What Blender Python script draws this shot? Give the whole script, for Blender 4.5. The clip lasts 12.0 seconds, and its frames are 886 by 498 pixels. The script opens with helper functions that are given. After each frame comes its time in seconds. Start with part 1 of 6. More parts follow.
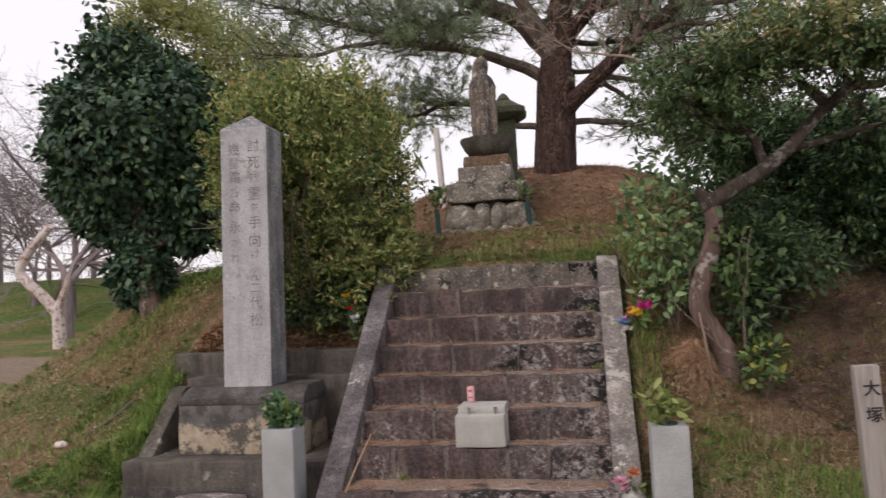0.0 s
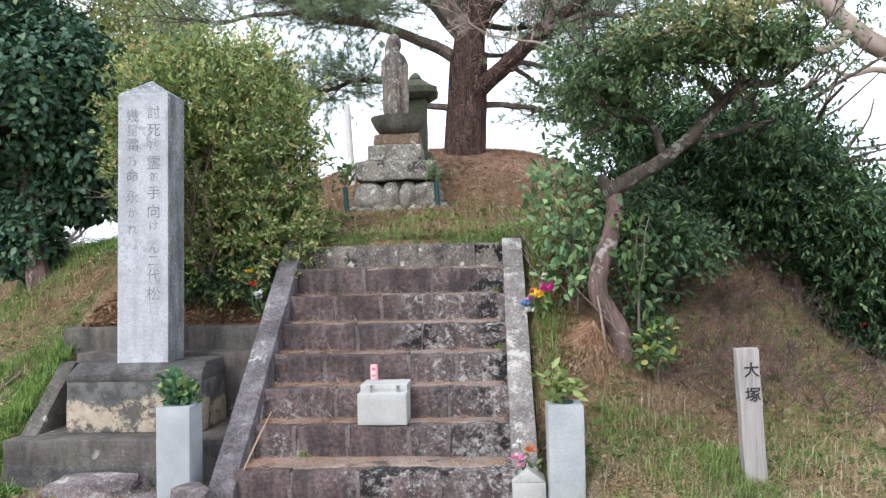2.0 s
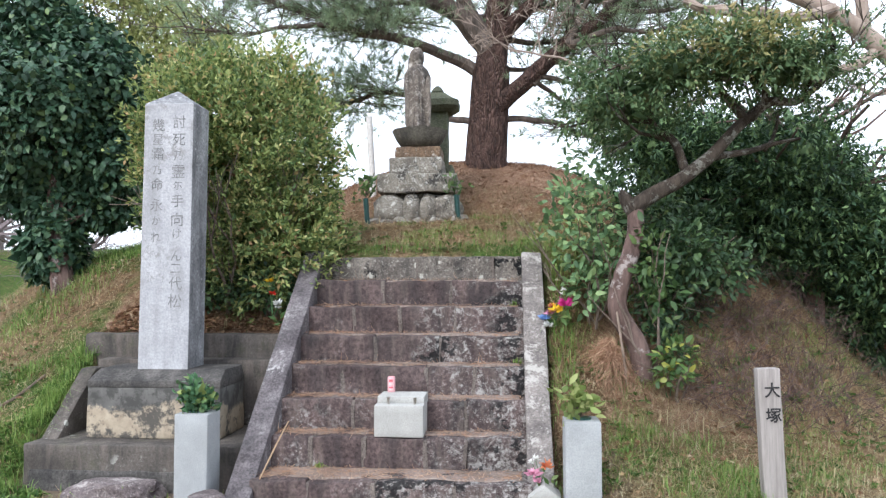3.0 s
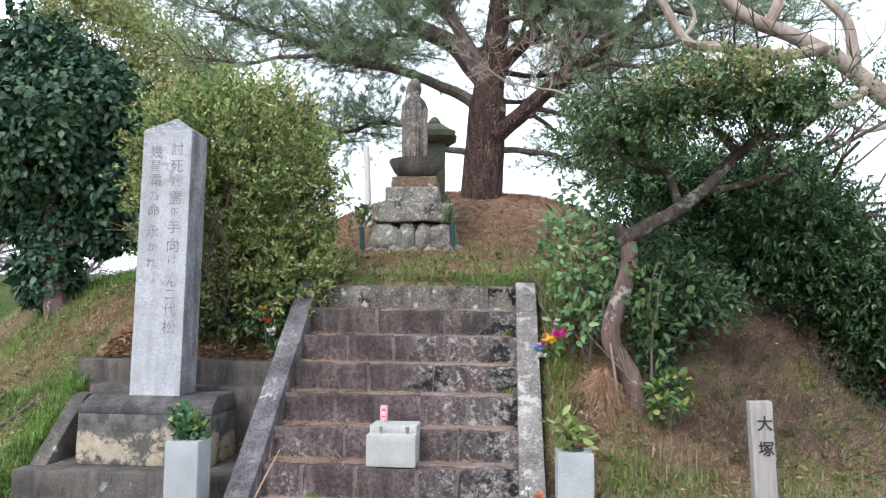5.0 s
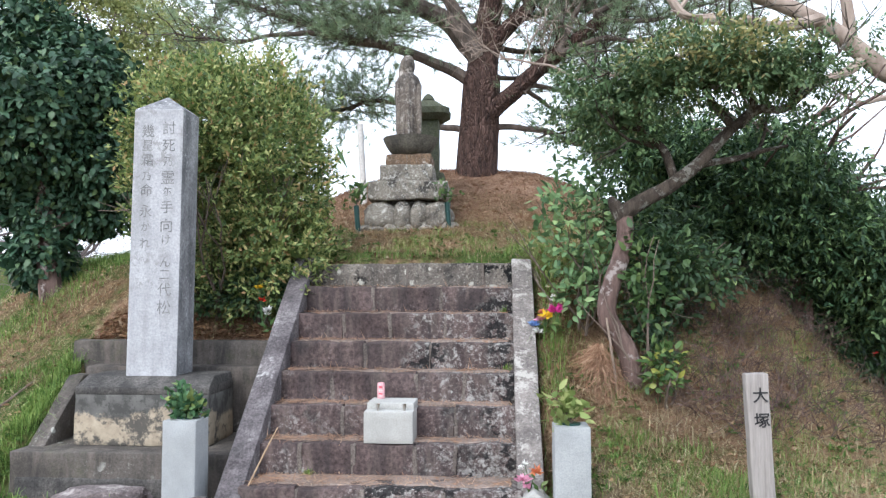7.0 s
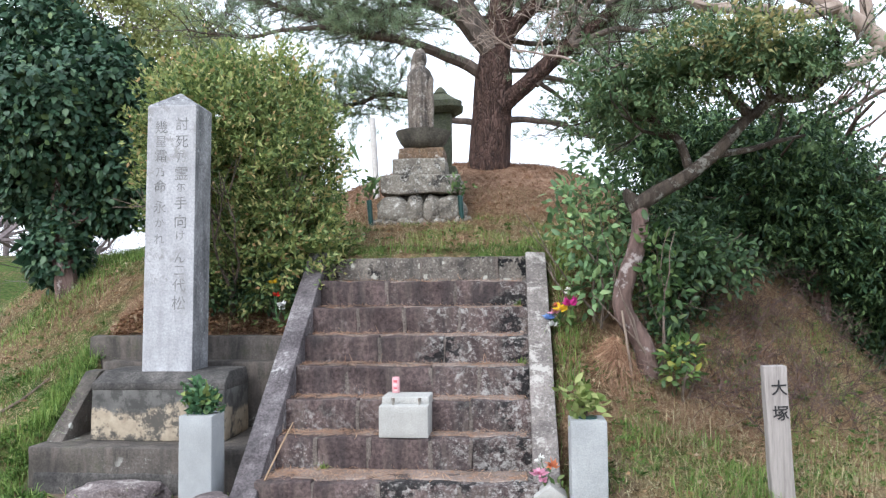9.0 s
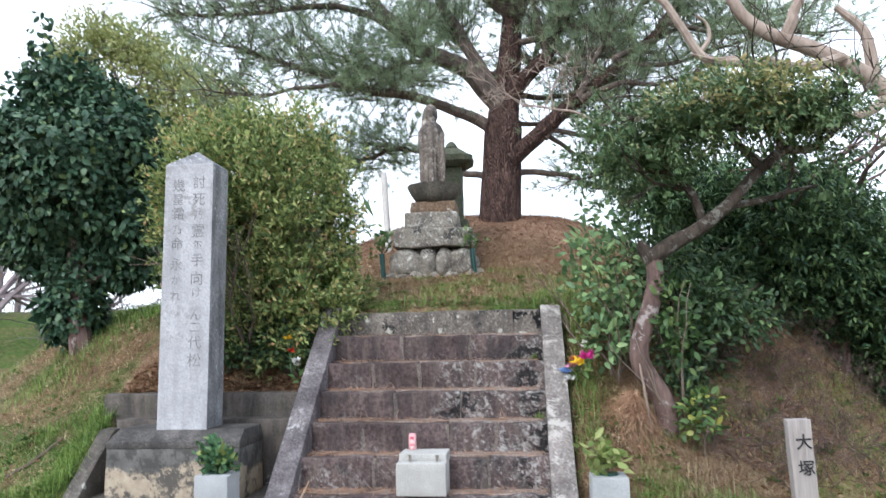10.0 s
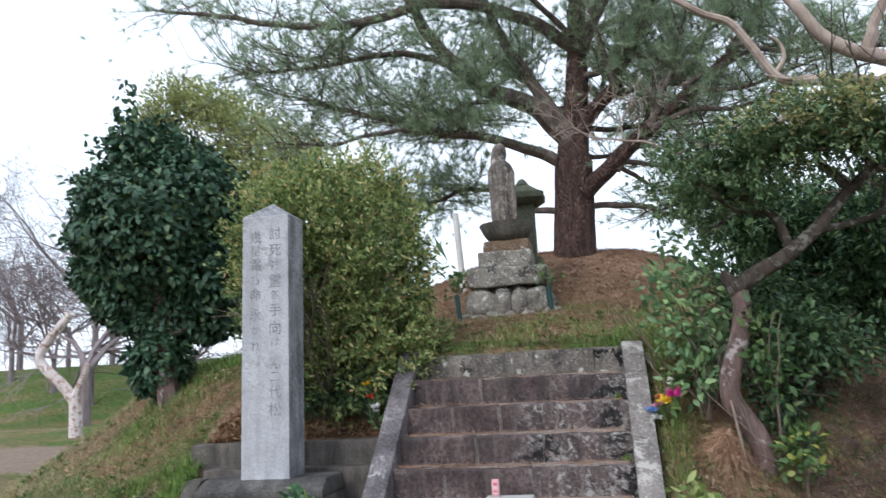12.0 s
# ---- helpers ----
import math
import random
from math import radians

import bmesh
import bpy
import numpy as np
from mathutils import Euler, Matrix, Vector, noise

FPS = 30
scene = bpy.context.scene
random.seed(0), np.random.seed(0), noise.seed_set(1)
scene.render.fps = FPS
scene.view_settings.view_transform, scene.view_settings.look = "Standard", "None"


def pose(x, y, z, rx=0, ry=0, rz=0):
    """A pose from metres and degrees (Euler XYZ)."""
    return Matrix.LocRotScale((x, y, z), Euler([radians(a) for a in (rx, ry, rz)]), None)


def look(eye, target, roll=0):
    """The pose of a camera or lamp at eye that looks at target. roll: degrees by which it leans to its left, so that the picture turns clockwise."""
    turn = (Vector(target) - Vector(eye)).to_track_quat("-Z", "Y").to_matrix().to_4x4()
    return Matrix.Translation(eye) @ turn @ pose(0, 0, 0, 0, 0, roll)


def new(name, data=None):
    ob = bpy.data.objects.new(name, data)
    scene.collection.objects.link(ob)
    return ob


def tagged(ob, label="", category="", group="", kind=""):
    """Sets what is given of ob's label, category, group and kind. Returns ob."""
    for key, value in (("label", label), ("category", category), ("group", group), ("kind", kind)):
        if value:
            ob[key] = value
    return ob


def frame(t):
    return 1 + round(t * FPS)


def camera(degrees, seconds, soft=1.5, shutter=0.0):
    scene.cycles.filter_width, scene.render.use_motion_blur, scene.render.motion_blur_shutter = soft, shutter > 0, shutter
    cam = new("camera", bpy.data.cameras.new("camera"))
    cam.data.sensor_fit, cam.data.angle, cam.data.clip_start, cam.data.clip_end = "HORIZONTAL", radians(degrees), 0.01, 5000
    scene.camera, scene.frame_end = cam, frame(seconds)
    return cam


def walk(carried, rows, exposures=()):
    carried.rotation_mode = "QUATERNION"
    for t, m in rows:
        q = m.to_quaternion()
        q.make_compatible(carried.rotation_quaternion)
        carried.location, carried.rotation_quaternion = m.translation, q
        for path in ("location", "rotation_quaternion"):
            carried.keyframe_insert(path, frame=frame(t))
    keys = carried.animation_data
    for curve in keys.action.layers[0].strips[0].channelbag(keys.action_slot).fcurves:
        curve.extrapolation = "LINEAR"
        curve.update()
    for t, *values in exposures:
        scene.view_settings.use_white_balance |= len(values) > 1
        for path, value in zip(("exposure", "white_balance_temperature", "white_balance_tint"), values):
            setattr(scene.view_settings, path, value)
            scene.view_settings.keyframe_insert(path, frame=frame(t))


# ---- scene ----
cam = camera(60.5, 12.0, 1.3, 0.4)

PATH = [
    (0, (1.532, -4.4, 1.372), (1.17, -2.437, 1.494), -2.6),
    (0.5, (1.552, -4.402, 1.364), (1.351, -2.414, 1.461), -1.9),
    (1, (1.553, -4.406, 1.359), (1.464, -2.409, 1.398), -1.8),
    (1.5, (1.548, -4.408, 1.369), (1.434, -2.411, 1.399), -1.8),
    (2, (1.537, -4.4, 1.369), (1.413, -2.405, 1.429), -1.2),
    (2.5, (1.529, -4.403, 1.38), (1.372, -2.411, 1.464), -0.7),
    (3, (1.533, -4.411, 1.373), (1.36, -2.421, 1.466), -0.1),
    (5, (1.54, -4.433, 1.369), (1.379, -2.447, 1.54), 0.6),
    (5.5, (1.539, -4.438, 1.366), (1.379, -2.451, 1.537), 0.5),
    (6, (1.545, -4.43, 1.359), (1.395, -2.441, 1.51), 0.2),
    (6.5, (1.545, -4.424, 1.361), (1.392, -2.435, 1.503), 0.1),
    (7, (1.545, -4.413, 1.352), (1.394, -2.422, 1.469), -0.1),
    (9, (1.535, -4.394, 1.352), (1.351, -2.406, 1.453), -0.5),
    (9.5, (1.529, -4.402, 1.362), (1.342, -2.416, 1.513), -0.9),
    (10, (1.493, -4.409, 1.374), (1.289, -2.434, 1.609), -1.1),
    (10.5, (1.473, -4.412, 1.376), (1.07, -2.478, 1.691), -2.0),
    (11, (1.513, -4.373, 1.37), (1.055, -2.442, 1.614), -2.6),
    (11.5, (1.481, -4.352, 1.379), (1.172, -2.396, 1.654), -2.5),
    (12, (1.499, -4.358, 1.398), (1.106, -2.427, 1.74), -2.9),
]
EXPOSURES = [(0, -0.1, 6900, 19), (0.5, 0.46, 6300, 15), (1, 0.8, 5850, 10), (1.5, 0.89, 5900, 9), (3, 0.93, 5900, 8.5), (5.5, 0.87, 5830, 8), (7, 0.92, 5850, 8), (9.5, 0.92, 5880, 8.5), (10.5, 0.6, 5800, 8), (11, 0.34, 5800, 9), (12, 0.42, 5800, 8)]
walk(cam, [(t, look(eye, target, roll)) for t, eye, target, roll in PATH], EXPOSURES)

# ---- world, sun, exposure ----
world = bpy.data.worlds.new("world")
scene.world = world
world.use_nodes = True
wn, wl = world.node_tree.nodes, world.node_tree.links
bg = wn["Background"]
sky = wn.new("ShaderNodeTexSky")
sky.sky_type, sky.sun_disc = "NISHITA", False
sky.sun_elevation, sky.sun_rotation = radians(40), radians(208)
sky.air_density, sky.dust_density, sky.ozone_density = 1.0, 3.0, 1.0
haze = wn.new("ShaderNodeMix")
haze.data_type = "RGBA"
haze.inputs[0].default_value = 0.85
haze.inputs[7].default_value = (7.6, 7.8, 8.2, 1)
wl.new(sky.outputs[0], haze.inputs[6])
wl.new(haze.outputs[2], bg.inputs[0])
bg.inputs[1].default_value = 0.15

sun = new("sun", bpy.data.lights.new("sun", "SUN"))
sun.data.energy, sun.data.angle, sun.data.color = 1.5, radians(25), (1.0, 0.95, 0.88)
sun.matrix_basis = look((-5.5, -9.5, 11.5), (0, 2, 1))

# ---- materials ----


def ramp_node(nt, fac, stops, interp="LINEAR"):
    r = nt.nodes.new("ShaderNodeValToRGB")
    r.color_ramp.interpolation = interp
    els = r.color_ramp.elements
    while len(els) < len(stops):
        els.new(0.5)
    for e, (p, c) in zip(els, stops):
        e.position, e.color = p, (*c, 1)
    nt.links.new(fac, r.inputs[0])
    return r.outputs[0]


def noise_node(nt, scale, detail=6, rough=0.6, stretch=None, kind="noise", co="Object"):
    tc = nt.nodes.new("ShaderNodeTexCoord")
    out = tc.outputs[co]
    if stretch:
        mp = nt.nodes.new("ShaderNodeMapping")
        mp.inputs["Scale"].default_value = stretch
        nt.links.new(out, mp.inputs[0])
        out = mp.outputs[0]
    if kind == "noise":
        n = nt.nodes.new("ShaderNodeTexNoise")
        n.inputs["Detail"].default_value, n.inputs["Roughness"].default_value = detail, rough
        n.inputs["Scale"].default_value = scale
        nt.links.new(out, n.inputs["Vector"])
        return n.outputs["Fac"]
    n = nt.nodes.new("ShaderNodeTexVoronoi")
    n.inputs["Scale"].default_value = scale
    nt.links.new(out, n.inputs["Vector"])
    return n.outputs["Distance"]


def mixc(nt, fac, a, b, mode="MIX"):
    m = nt.nodes.new("ShaderNodeMix")
    m.data_type, m.blend_type = "RGBA", mode
    for sock, v in ((m.inputs[0], fac), (m.inputs[6], a), (m.inputs[7], b)):
        if isinstance(v, bpy.types.NodeSocket):
            nt.links.new(v, sock)
        elif isinstance(v, (int, float)):
            sock.default_value = v
        else:
            sock.default_value = (*v, 1)
    return m.outputs[2]


def mathn(nt, op, a, b=0.0):
    m = nt.nodes.new("ShaderNodeMath")
    m.operation = op
    m.use_clamp = True
    for sock, v in ((m.inputs[0], a), (m.inputs[1], b)):
        if isinstance(v, bpy.types.NodeSocket):
            nt.links.new(v, sock)
        else:
            sock.default_value = v
    return m.outputs[0]


def material(name):
    m = bpy.data.materials.new(name)
    m.use_nodes = True
    return m, m.node_tree, m.node_tree.nodes["Principled BSDF"]


def bump(nt, bsdf, height, strength, dist=0.02):
    b = nt.nodes.new("ShaderNodeBump")
    b.inputs["Strength"].default_value, b.inputs["Distance"].default_value = strength, dist
    nt.links.new(height, b.inputs["Height"])
    nt.links.new(b.outputs[0], bsdf.inputs["Normal"])


def stone(name, dark, light, lichen=0.0, lichen_col=(0.42, 0.42, 0.38), black=0.0, drip=0.0, drip_col=(0.02, 0.02, 0.022), rough=0.9,
          grain=60, spots=9.0, rnd=0.0, moss=0.0, blots=False, speck=0.75, streak=0.0, bias=0.0, crust=0.0):
    """Weathered stone: mottled base, drips, pale lichen spots, black crust."""
    m, nt, b = material(name)
    n1 = noise_node(nt, 3.5, 8, 0.65)
    col = ramp_node(nt, n1, [(0.3, dark), (0.7, light)])
    n2 = noise_node(nt, grain, 4, 0.7)
    lean = 0.0
    if bias:  # crust and lichen grow thicker towards one end
        geo, sx = nt.nodes.new("ShaderNodeNewGeometry"), nt.nodes.new("ShaderNodeSeparateXYZ")
        nt.links.new(geo.outputs["Position"], sx.inputs[0])
        lean = mathn(nt, "MULTIPLY", mathn(nt, "SUBTRACT", sx.outputs["X"], 0.5), bias)
    col = mixc(nt, speck, col, ramp_node(nt, n2, [(0.32, (0.3, 0.3, 0.3)), (0.5, (0.9, 0.9, 0.9)), (0.68, (1.5, 1.5, 1.5))]), "MULTIPLY")
    if drip:
        nd = noise_node(nt, 1.0, 5, 0.6, stretch=(8, 8, 1.5))
        f = ramp_node(nt, nd, [(0.44, (0, 0, 0)), (0.72, (drip, drip, drip))])
        col = mixc(nt, f, col, drip_col)
    if streak:
        ns = noise_node(nt, 1.0, 6, 0.65, stretch=(13, 13, 2.2))
        f = ramp_node(nt, ns, [(0.48, (0, 0, 0)), (0.72, (streak, streak, streak))])
        col = mixc(nt, f, col, (0.33, 0.27, 0.23))
    if moss:
        f = ramp_node(nt, noise_node(nt, 5.0, 6, 0.7), [(0.55, (0, 0, 0)), (0.7, (moss, moss, moss))])
        col = mixc(nt, f, col, (0.06, 0.075, 0.025))
    if black:
        nb = noise_node(nt, 6.5, 9, 0.72)
        nbb = mathn(nt, "ADD", noise_node(nt, 1.3, 3, 0.5), lean)
        f = mathn(nt, "MULTIPLY", ramp_node(nt, nb, [(0.52, (0, 0, 0)), (0.56, (1, 1, 1))]), ramp_node(nt, nbb, [(0.48, (0, 0, 0)), (0.6, (black, black, black))]))
        col = mixc(nt, f, col, (0.008, 0.008, 0.009))
    if lichen:
        big = mathn(nt, "ADD", noise_node(nt, 1.8, 4, 0.6), lean)
        if blots:
            f = ramp_node(nt, noise_node(nt, spots, 10, 0.78), [(0.54, (0, 0, 0)), (0.6, (0.8, 0.8, 0.8))])
        else:
            v = noise_node(nt, spots, kind="voronoi")
            wob = noise_node(nt, 16, 8, 0.75)
            s = mathn(nt, "ADD", v, mathn(nt, "MULTIPLY", wob, 0.9))
            f = ramp_node(nt, s, [(0.58, (1, 1, 1)), (0.66, (0, 0, 0))])
        g = ramp_node(nt, big, [(0.62 - 0.3 * lichen, (0, 0, 0)), (0.72 - 0.3 * lichen, (0.85, 0.85, 0.85))])
        col = mixc(nt, mathn(nt, "MULTIPLY", f, g), col, lichen_col)
        f2 = ramp_node(nt, noise_node(nt, 38, 8, 0.75), [(0.56, (0, 0, 0)), (0.62, (0.6, 0.6, 0.6))])
        col = mixc(nt, mathn(nt, "MULTIPLY", f2, g), col, lichen_col)
    if crust:  # black crust in curling bands, white lichen growing along its rims
        warp = noise_node(nt, 4.2, 10, 0.68, stretch=(1.0, 1.0, 1.35))
        where = ramp_node(nt, mathn(nt, "ADD", noise_node(nt, 2.1, 3, 0.5), lean), [(0.62, (0, 0, 0)), (0.72, (1, 1, 1))])
        rim = ramp_node(nt, warp, [(0.4, (0, 0, 0)), (0.47, (1, 1, 1)), (0.6, (1, 1, 1)), (0.66, (0, 0, 0))])
        dots = ramp_node(nt, noise_node(nt, 30, 8, 0.8), [(0.48, (0, 0, 0)), (0.6, (0.65, 0.65, 0.65))])
        col = mixc(nt, mathn(nt, "MULTIPLY", mathn(nt, "MULTIPLY", rim, dots), where), col, lichen_col)
        core = ramp_node(nt, warp, [(0.52, (0, 0, 0)), (0.545, (crust,) * 3), (0.6, (crust,) * 3), (0.625, (0, 0, 0))])
        col = mixc(nt, mathn(nt, "MULTIPLY", core, where), col, (0.007, 0.007, 0.008))
    if rnd:
        oi = nt.nodes.new("ShaderNodeObjectInfo")
        f = ramp_node(nt, oi.outputs["Random"], [(0, (1 - rnd, 1 - rnd, 1 - rnd)), (1, (1 + rnd * 0.6,) * 3)])
        col = mixc(nt, 1.0, col, f, "MULTIPLY")
    nt.links.new(col, b.inputs["Base Color"])
    b.inputs["Roughness"].default_value = rough
    b.inputs["Specular IOR Level"].default_value = 0.25
    bump(nt, b, mathn(nt, "ADD", n1, mathn(nt, "MULTIPLY", n2, 0.4)), 0.6, 0.015)
    return m


def leafy(name, stops, rough=0.55, trans=0.25, spec=0.3):
    """Leaves: each its own tone, a little light passing through."""
    m, nt, b = material(name)
    g = nt.nodes.new("ShaderNodeNewGeometry")
    col = ramp_node(nt, g.outputs["Random Per Island"], stops)
    big = noise_node(nt, 1.7, 3, 0.5)
    col = mixc(nt, 0.6, col, ramp_node(nt, big, [(0.3, (0.72, 0.76, 0.76)), (0.7, (1.2, 1.15, 1.05))]), "MULTIPLY")
    nt.links.new(col, b.inputs["Base Color"])
    b.inputs["Roughness"].default_value = rough
    b.inputs["Specular IOR Level"].default_value = spec
    t = nt.nodes.new("ShaderNodeBsdfTranslucent")
    nt.links.new(col, t.inputs[0])
    mx = nt.nodes.new("ShaderNodeMixShader")
    mx.inputs[0].default_value = trans
    nt.links.new(b.outputs[0], mx.inputs[1])
    nt.links.new(t.outputs[0], mx.inputs[2])
    nt.links.new(mx.outputs[0], nt.nodes["Material Output"].inputs[0])
    return m


def bark(name, dark, light, scale=9, stretch=(1, 1, 0.25), strength=0.9, patch=None, plates=0.0, cover=0.52):
    m, nt, b = material(name)
    n = noise_node(nt, scale, 8, 0.7, stretch=stretch)
    h = n
    col = ramp_node(nt, n, [(0.35, dark), (0.65, light)])
    if plates:
        tc = nt.nodes.new("ShaderNodeTexCoord")
        mp = nt.nodes.new("ShaderNodeMapping")
        mp.inputs["Scale"].default_value = (1, 1, 0.3)
        nt.links.new(tc.outputs["Object"], mp.inputs[0])
        wv = nt.nodes.new("ShaderNodeTexNoise")
        wv.inputs["Scale"].default_value = 6
        nt.links.new(mp.outputs[0], wv.inputs["Vector"])
        ad = nt.nodes.new("ShaderNodeMix")
        ad.data_type = "RGBA"
        ad.inputs[0].default_value = 0.12
        nt.links.new(mp.outputs[0], ad.inputs[6])
        nt.links.new(wv.outputs["Color"], ad.inputs[7])
        v = nt.nodes.new("ShaderNodeTexVoronoi")
        v.feature = "DISTANCE_TO_EDGE"
        v.inputs["Scale"].default_value = plates
        nt.links.new(ad.outputs[2], v.inputs["Vector"])
        crack = ramp_node(nt, v.outputs["Distance"], [(0.0, (0.45, 0.42, 0.42)), (0.1, (1, 1, 1))])
        col = mixc(nt, 1.0, col, crack, "MULTIPLY")
        h = mathn(nt, "ADD", mathn(nt, "MULTIPLY", n, 0.5), mathn(nt, "MULTIPLY", v.outputs["Distance"], 2.0))
    if patch:
        f = ramp_node(nt, noise_node(nt, 8, 7, 0.7), [(cover, (0, 0, 0)), (cover + 0.06, (0.85, 0.85, 0.85))])
        col = mixc(nt, f, col, patch)
    nt.links.new(col, b.inputs["Base Color"])
    b.inputs["Roughness"].default_value = 0.9
    b.inputs["Specular IOR Level"].default_value = 0.2
    bump(nt, b, h, strength, 0.04)
    return m


def plain(name, col, rough=0.6, metal=0.0, vary=0.15, scale=30):
    m, nt, b = material(name)
    n = noise_node(nt, scale, 5, 0.6)
    lo = tuple(c * (1 - vary) for c in col)
    hi = tuple(min(1, c * (1 + vary)) for c in col)
    nt.links.new(ramp_node(nt, n, [(0.3, lo), (0.7, hi)]), b.inputs["Base Color"])
    b.inputs["Roughness"].default_value, b.inputs["Metallic"].default_value = rough, metal
    bump(nt, b, n, 0.15, 0.004)
    return m


M_STEP = stone("step_stone", (0.048, 0.034, 0.034), (0.138, 0.1, 0.095), lichen=0.2, lichen_col=(0.40, 0.39, 0.37), grain=38, drip=0.7, rnd=0.12, spots=13, blots=True, streak=0.22, bias=0.22, crust=0.9, speck=0.85)
M_MORTAR = stone("joint_mortar", (0.085, 0.07, 0.062), (0.2, 0.17, 0.15), grain=70, drip=0.3)
M_TOPSTEP = stone("top_step_stone", (0.10, 0.085, 0.075), (0.22, 0.195, 0.17), lichen=1.4, lichen_col=(0.45, 0.44, 0.39), black=1.0, drip=0.6, spots=7.5, bias=0.12)
M_TREAD = stone("tread_litter", (0.17, 0.13, 0.11), (0.34, 0.275, 0.24), grain=60, lichen=1.2, lichen_col=(0.33, 0.17, 0.09), spots=5, blots=True)
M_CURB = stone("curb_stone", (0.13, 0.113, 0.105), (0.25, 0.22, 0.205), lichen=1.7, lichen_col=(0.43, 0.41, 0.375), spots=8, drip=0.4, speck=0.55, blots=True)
# left curb: darker base tone, fewer lichen blots
M_CURB_DARK = stone("dark_curb_stone", (0.06, 0.05, 0.054), (0.19, 0.17, 0.175), lichen=0.25, lichen_col=(0.42, 0.41, 0.40), drip=0.5, spots=14, blots=True)
M_GRANITE = stone("granite", (0.31, 0.31, 0.328), (0.46, 0.46, 0.48), grain=60, drip=0.6, drip_col=(0.2, 0.2, 0.205), speck=0.32, lichen=0.4, lichen_col=(0.2, 0.195, 0.19), spots=11, blots=True)
M_GRANITE2 = stone("vase_granite", (0.28, 0.29, 0.295), (0.39, 0.40, 0.405), grain=160, drip=0.15, drip_col=(0.22, 0.22, 0.22), speck=0.25)
# Darker granite: stains and cap weathering, plus the right side's shade in the colour.
M_GRANITE_SIDE = stone("shaded_stained_granite", (0.15, 0.15, 0.158), (0.35, 0.35, 0.362), grain=55, drip=0.8, drip_col=(0.05, 0.05, 0.055), lichen=0.5, lichen_col=(0.42, 0.42, 0.42), spots=20, speck=0.6)
M_CONC = stone("concrete", (0.05, 0.044, 0.039), (0.135, 0.118, 0.105), drip=0.6, lichen=0.25, moss=0.25, speck=0.45, streak=0.25)
M_PED = stone("stained_concrete", (0.038, 0.036, 0.034), (0.13, 0.12, 0.112), drip=0.7)
M_LICH = stone("lichen_rock", (0.115, 0.10, 0.085), (0.26, 0.235, 0.20), lichen=1.5, lichen_col=(0.58, 0.56, 0.51), black=0.9, spots=13, blots=True)
M_STATUE = stone("statue_stone", (0.06, 0.047, 0.04), (0.22, 0.185, 0.155), lichen=1.0, lichen_col=(0.50, 0.46, 0.42), drip=0.9, spots=9, blots=True)
M_BOWL = stone("bowl_stone", (0.085, 0.075, 0.062), (0.17, 0.155, 0.13), drip=0.6, moss=0.5)
M_RUST = stone("ochre_stone", (0.11, 0.075, 0.055), (0.25, 0.165, 0.1), lichen=1.1, lichen_col=(0.45, 0.42, 0.38), spots=6, drip=0.5)
M_STELE = stone("mossy_stone", (0.055, 0.06, 0.042), (0.12, 0.125, 0.085), moss=0.9)
M_ROCK = stone("field_rock", (0.075, 0.06, 0.062), (0.21, 0.175, 0.17), lichen=0.8, lichen_col=(0.4, 0.37, 0.35), spots=7, blots=True)
M_BOX = stone("pale_concrete", (0.33, 0.325, 0.305), (0.46, 0.45, 0.43), grain=120, drip=0.2, drip_col=(0.22, 0.22, 0.2), speck=0.25)
M_POST = bark("grey_wood", (0.18, 0.16, 0.152), (0.38, 0.345, 0.325), scale=22, stretch=(1, 1, 0.06), strength=0.4)
M_WHITEPOLE = plain("white_pole", (0.55, 0.52, 0.50), 0.7)
M_STRAWCANE = plain("cane", (0.3, 0.2, 0.12), 0.7)
M_INK = plain("black_ink", (0.012, 0.012, 0.014), 0.8)
M_CARVE = plain("carved_grey", (0.18, 0.18, 0.182), 0.9, vary=0.5)
M_METAL = plain("steel", (0.5, 0.48, 0.45), 0.35, 1.0)
M_TUBE = plain("dark_green_plastic", (0.010, 0.045, 0.04), 0.35)
M_CAN = plain("pink_can", (0.66, 0.36, 0.38), 0.35, 0.2)
M_CANRED = plain("red_print", (0.50, 0.09, 0.12), 0.35)
M_CANWHITE = plain("pale_print", (0.62, 0.50, 0.49), 0.35)
M_PINEBARK = bark("pine_bark", (0.04, 0.027, 0.024), (0.17, 0.105, 0.088), scale=16, stretch=(1, 1, 0.3), strength=1.0, plates=40)
M_PINELIMB = bark("pine_limb_bark", (0.058, 0.048, 0.042), (0.18, 0.142, 0.122), scale=14)
M_TREEBARK = bark("grey_brown_bark", (0.07, 0.046, 0.041), (0.195, 0.132, 0.115), scale=14, patch=(0.34, 0.3, 0.285), cover=0.545)
# dark limb bark, deepened further by canopy shade put into its tone
M_LIMBBARK = bark("dark_shaded_limb_bark", (0.028, 0.022, 0.018), (0.095, 0.075, 0.06), scale=16, patch=(0.22, 0.215, 0.19))
M_PALEBARK = bark("pale_bark", (0.17, 0.125, 0.10), (0.37, 0.30, 0.255), scale=6, stretch=(1, 1, 0.4), strength=0.3)
M_TWIG = bark("twig_bark", (0.10, 0.075, 0.06), (0.24, 0.19, 0.16), scale=20)
M_DRYTWIG = bark("dry_twig_bark", (0.19, 0.14, 0.11), (0.36, 0.285, 0.23), scale=20)
M_BRUSH = bark("brush_bark", (0.06, 0.04, 0.038), (0.19, 0.13, 0.115), scale=20)
M_FARTWIG = bark("far_twig_bark", (0.15, 0.12, 0.122), (0.26, 0.215, 0.22), scale=5)
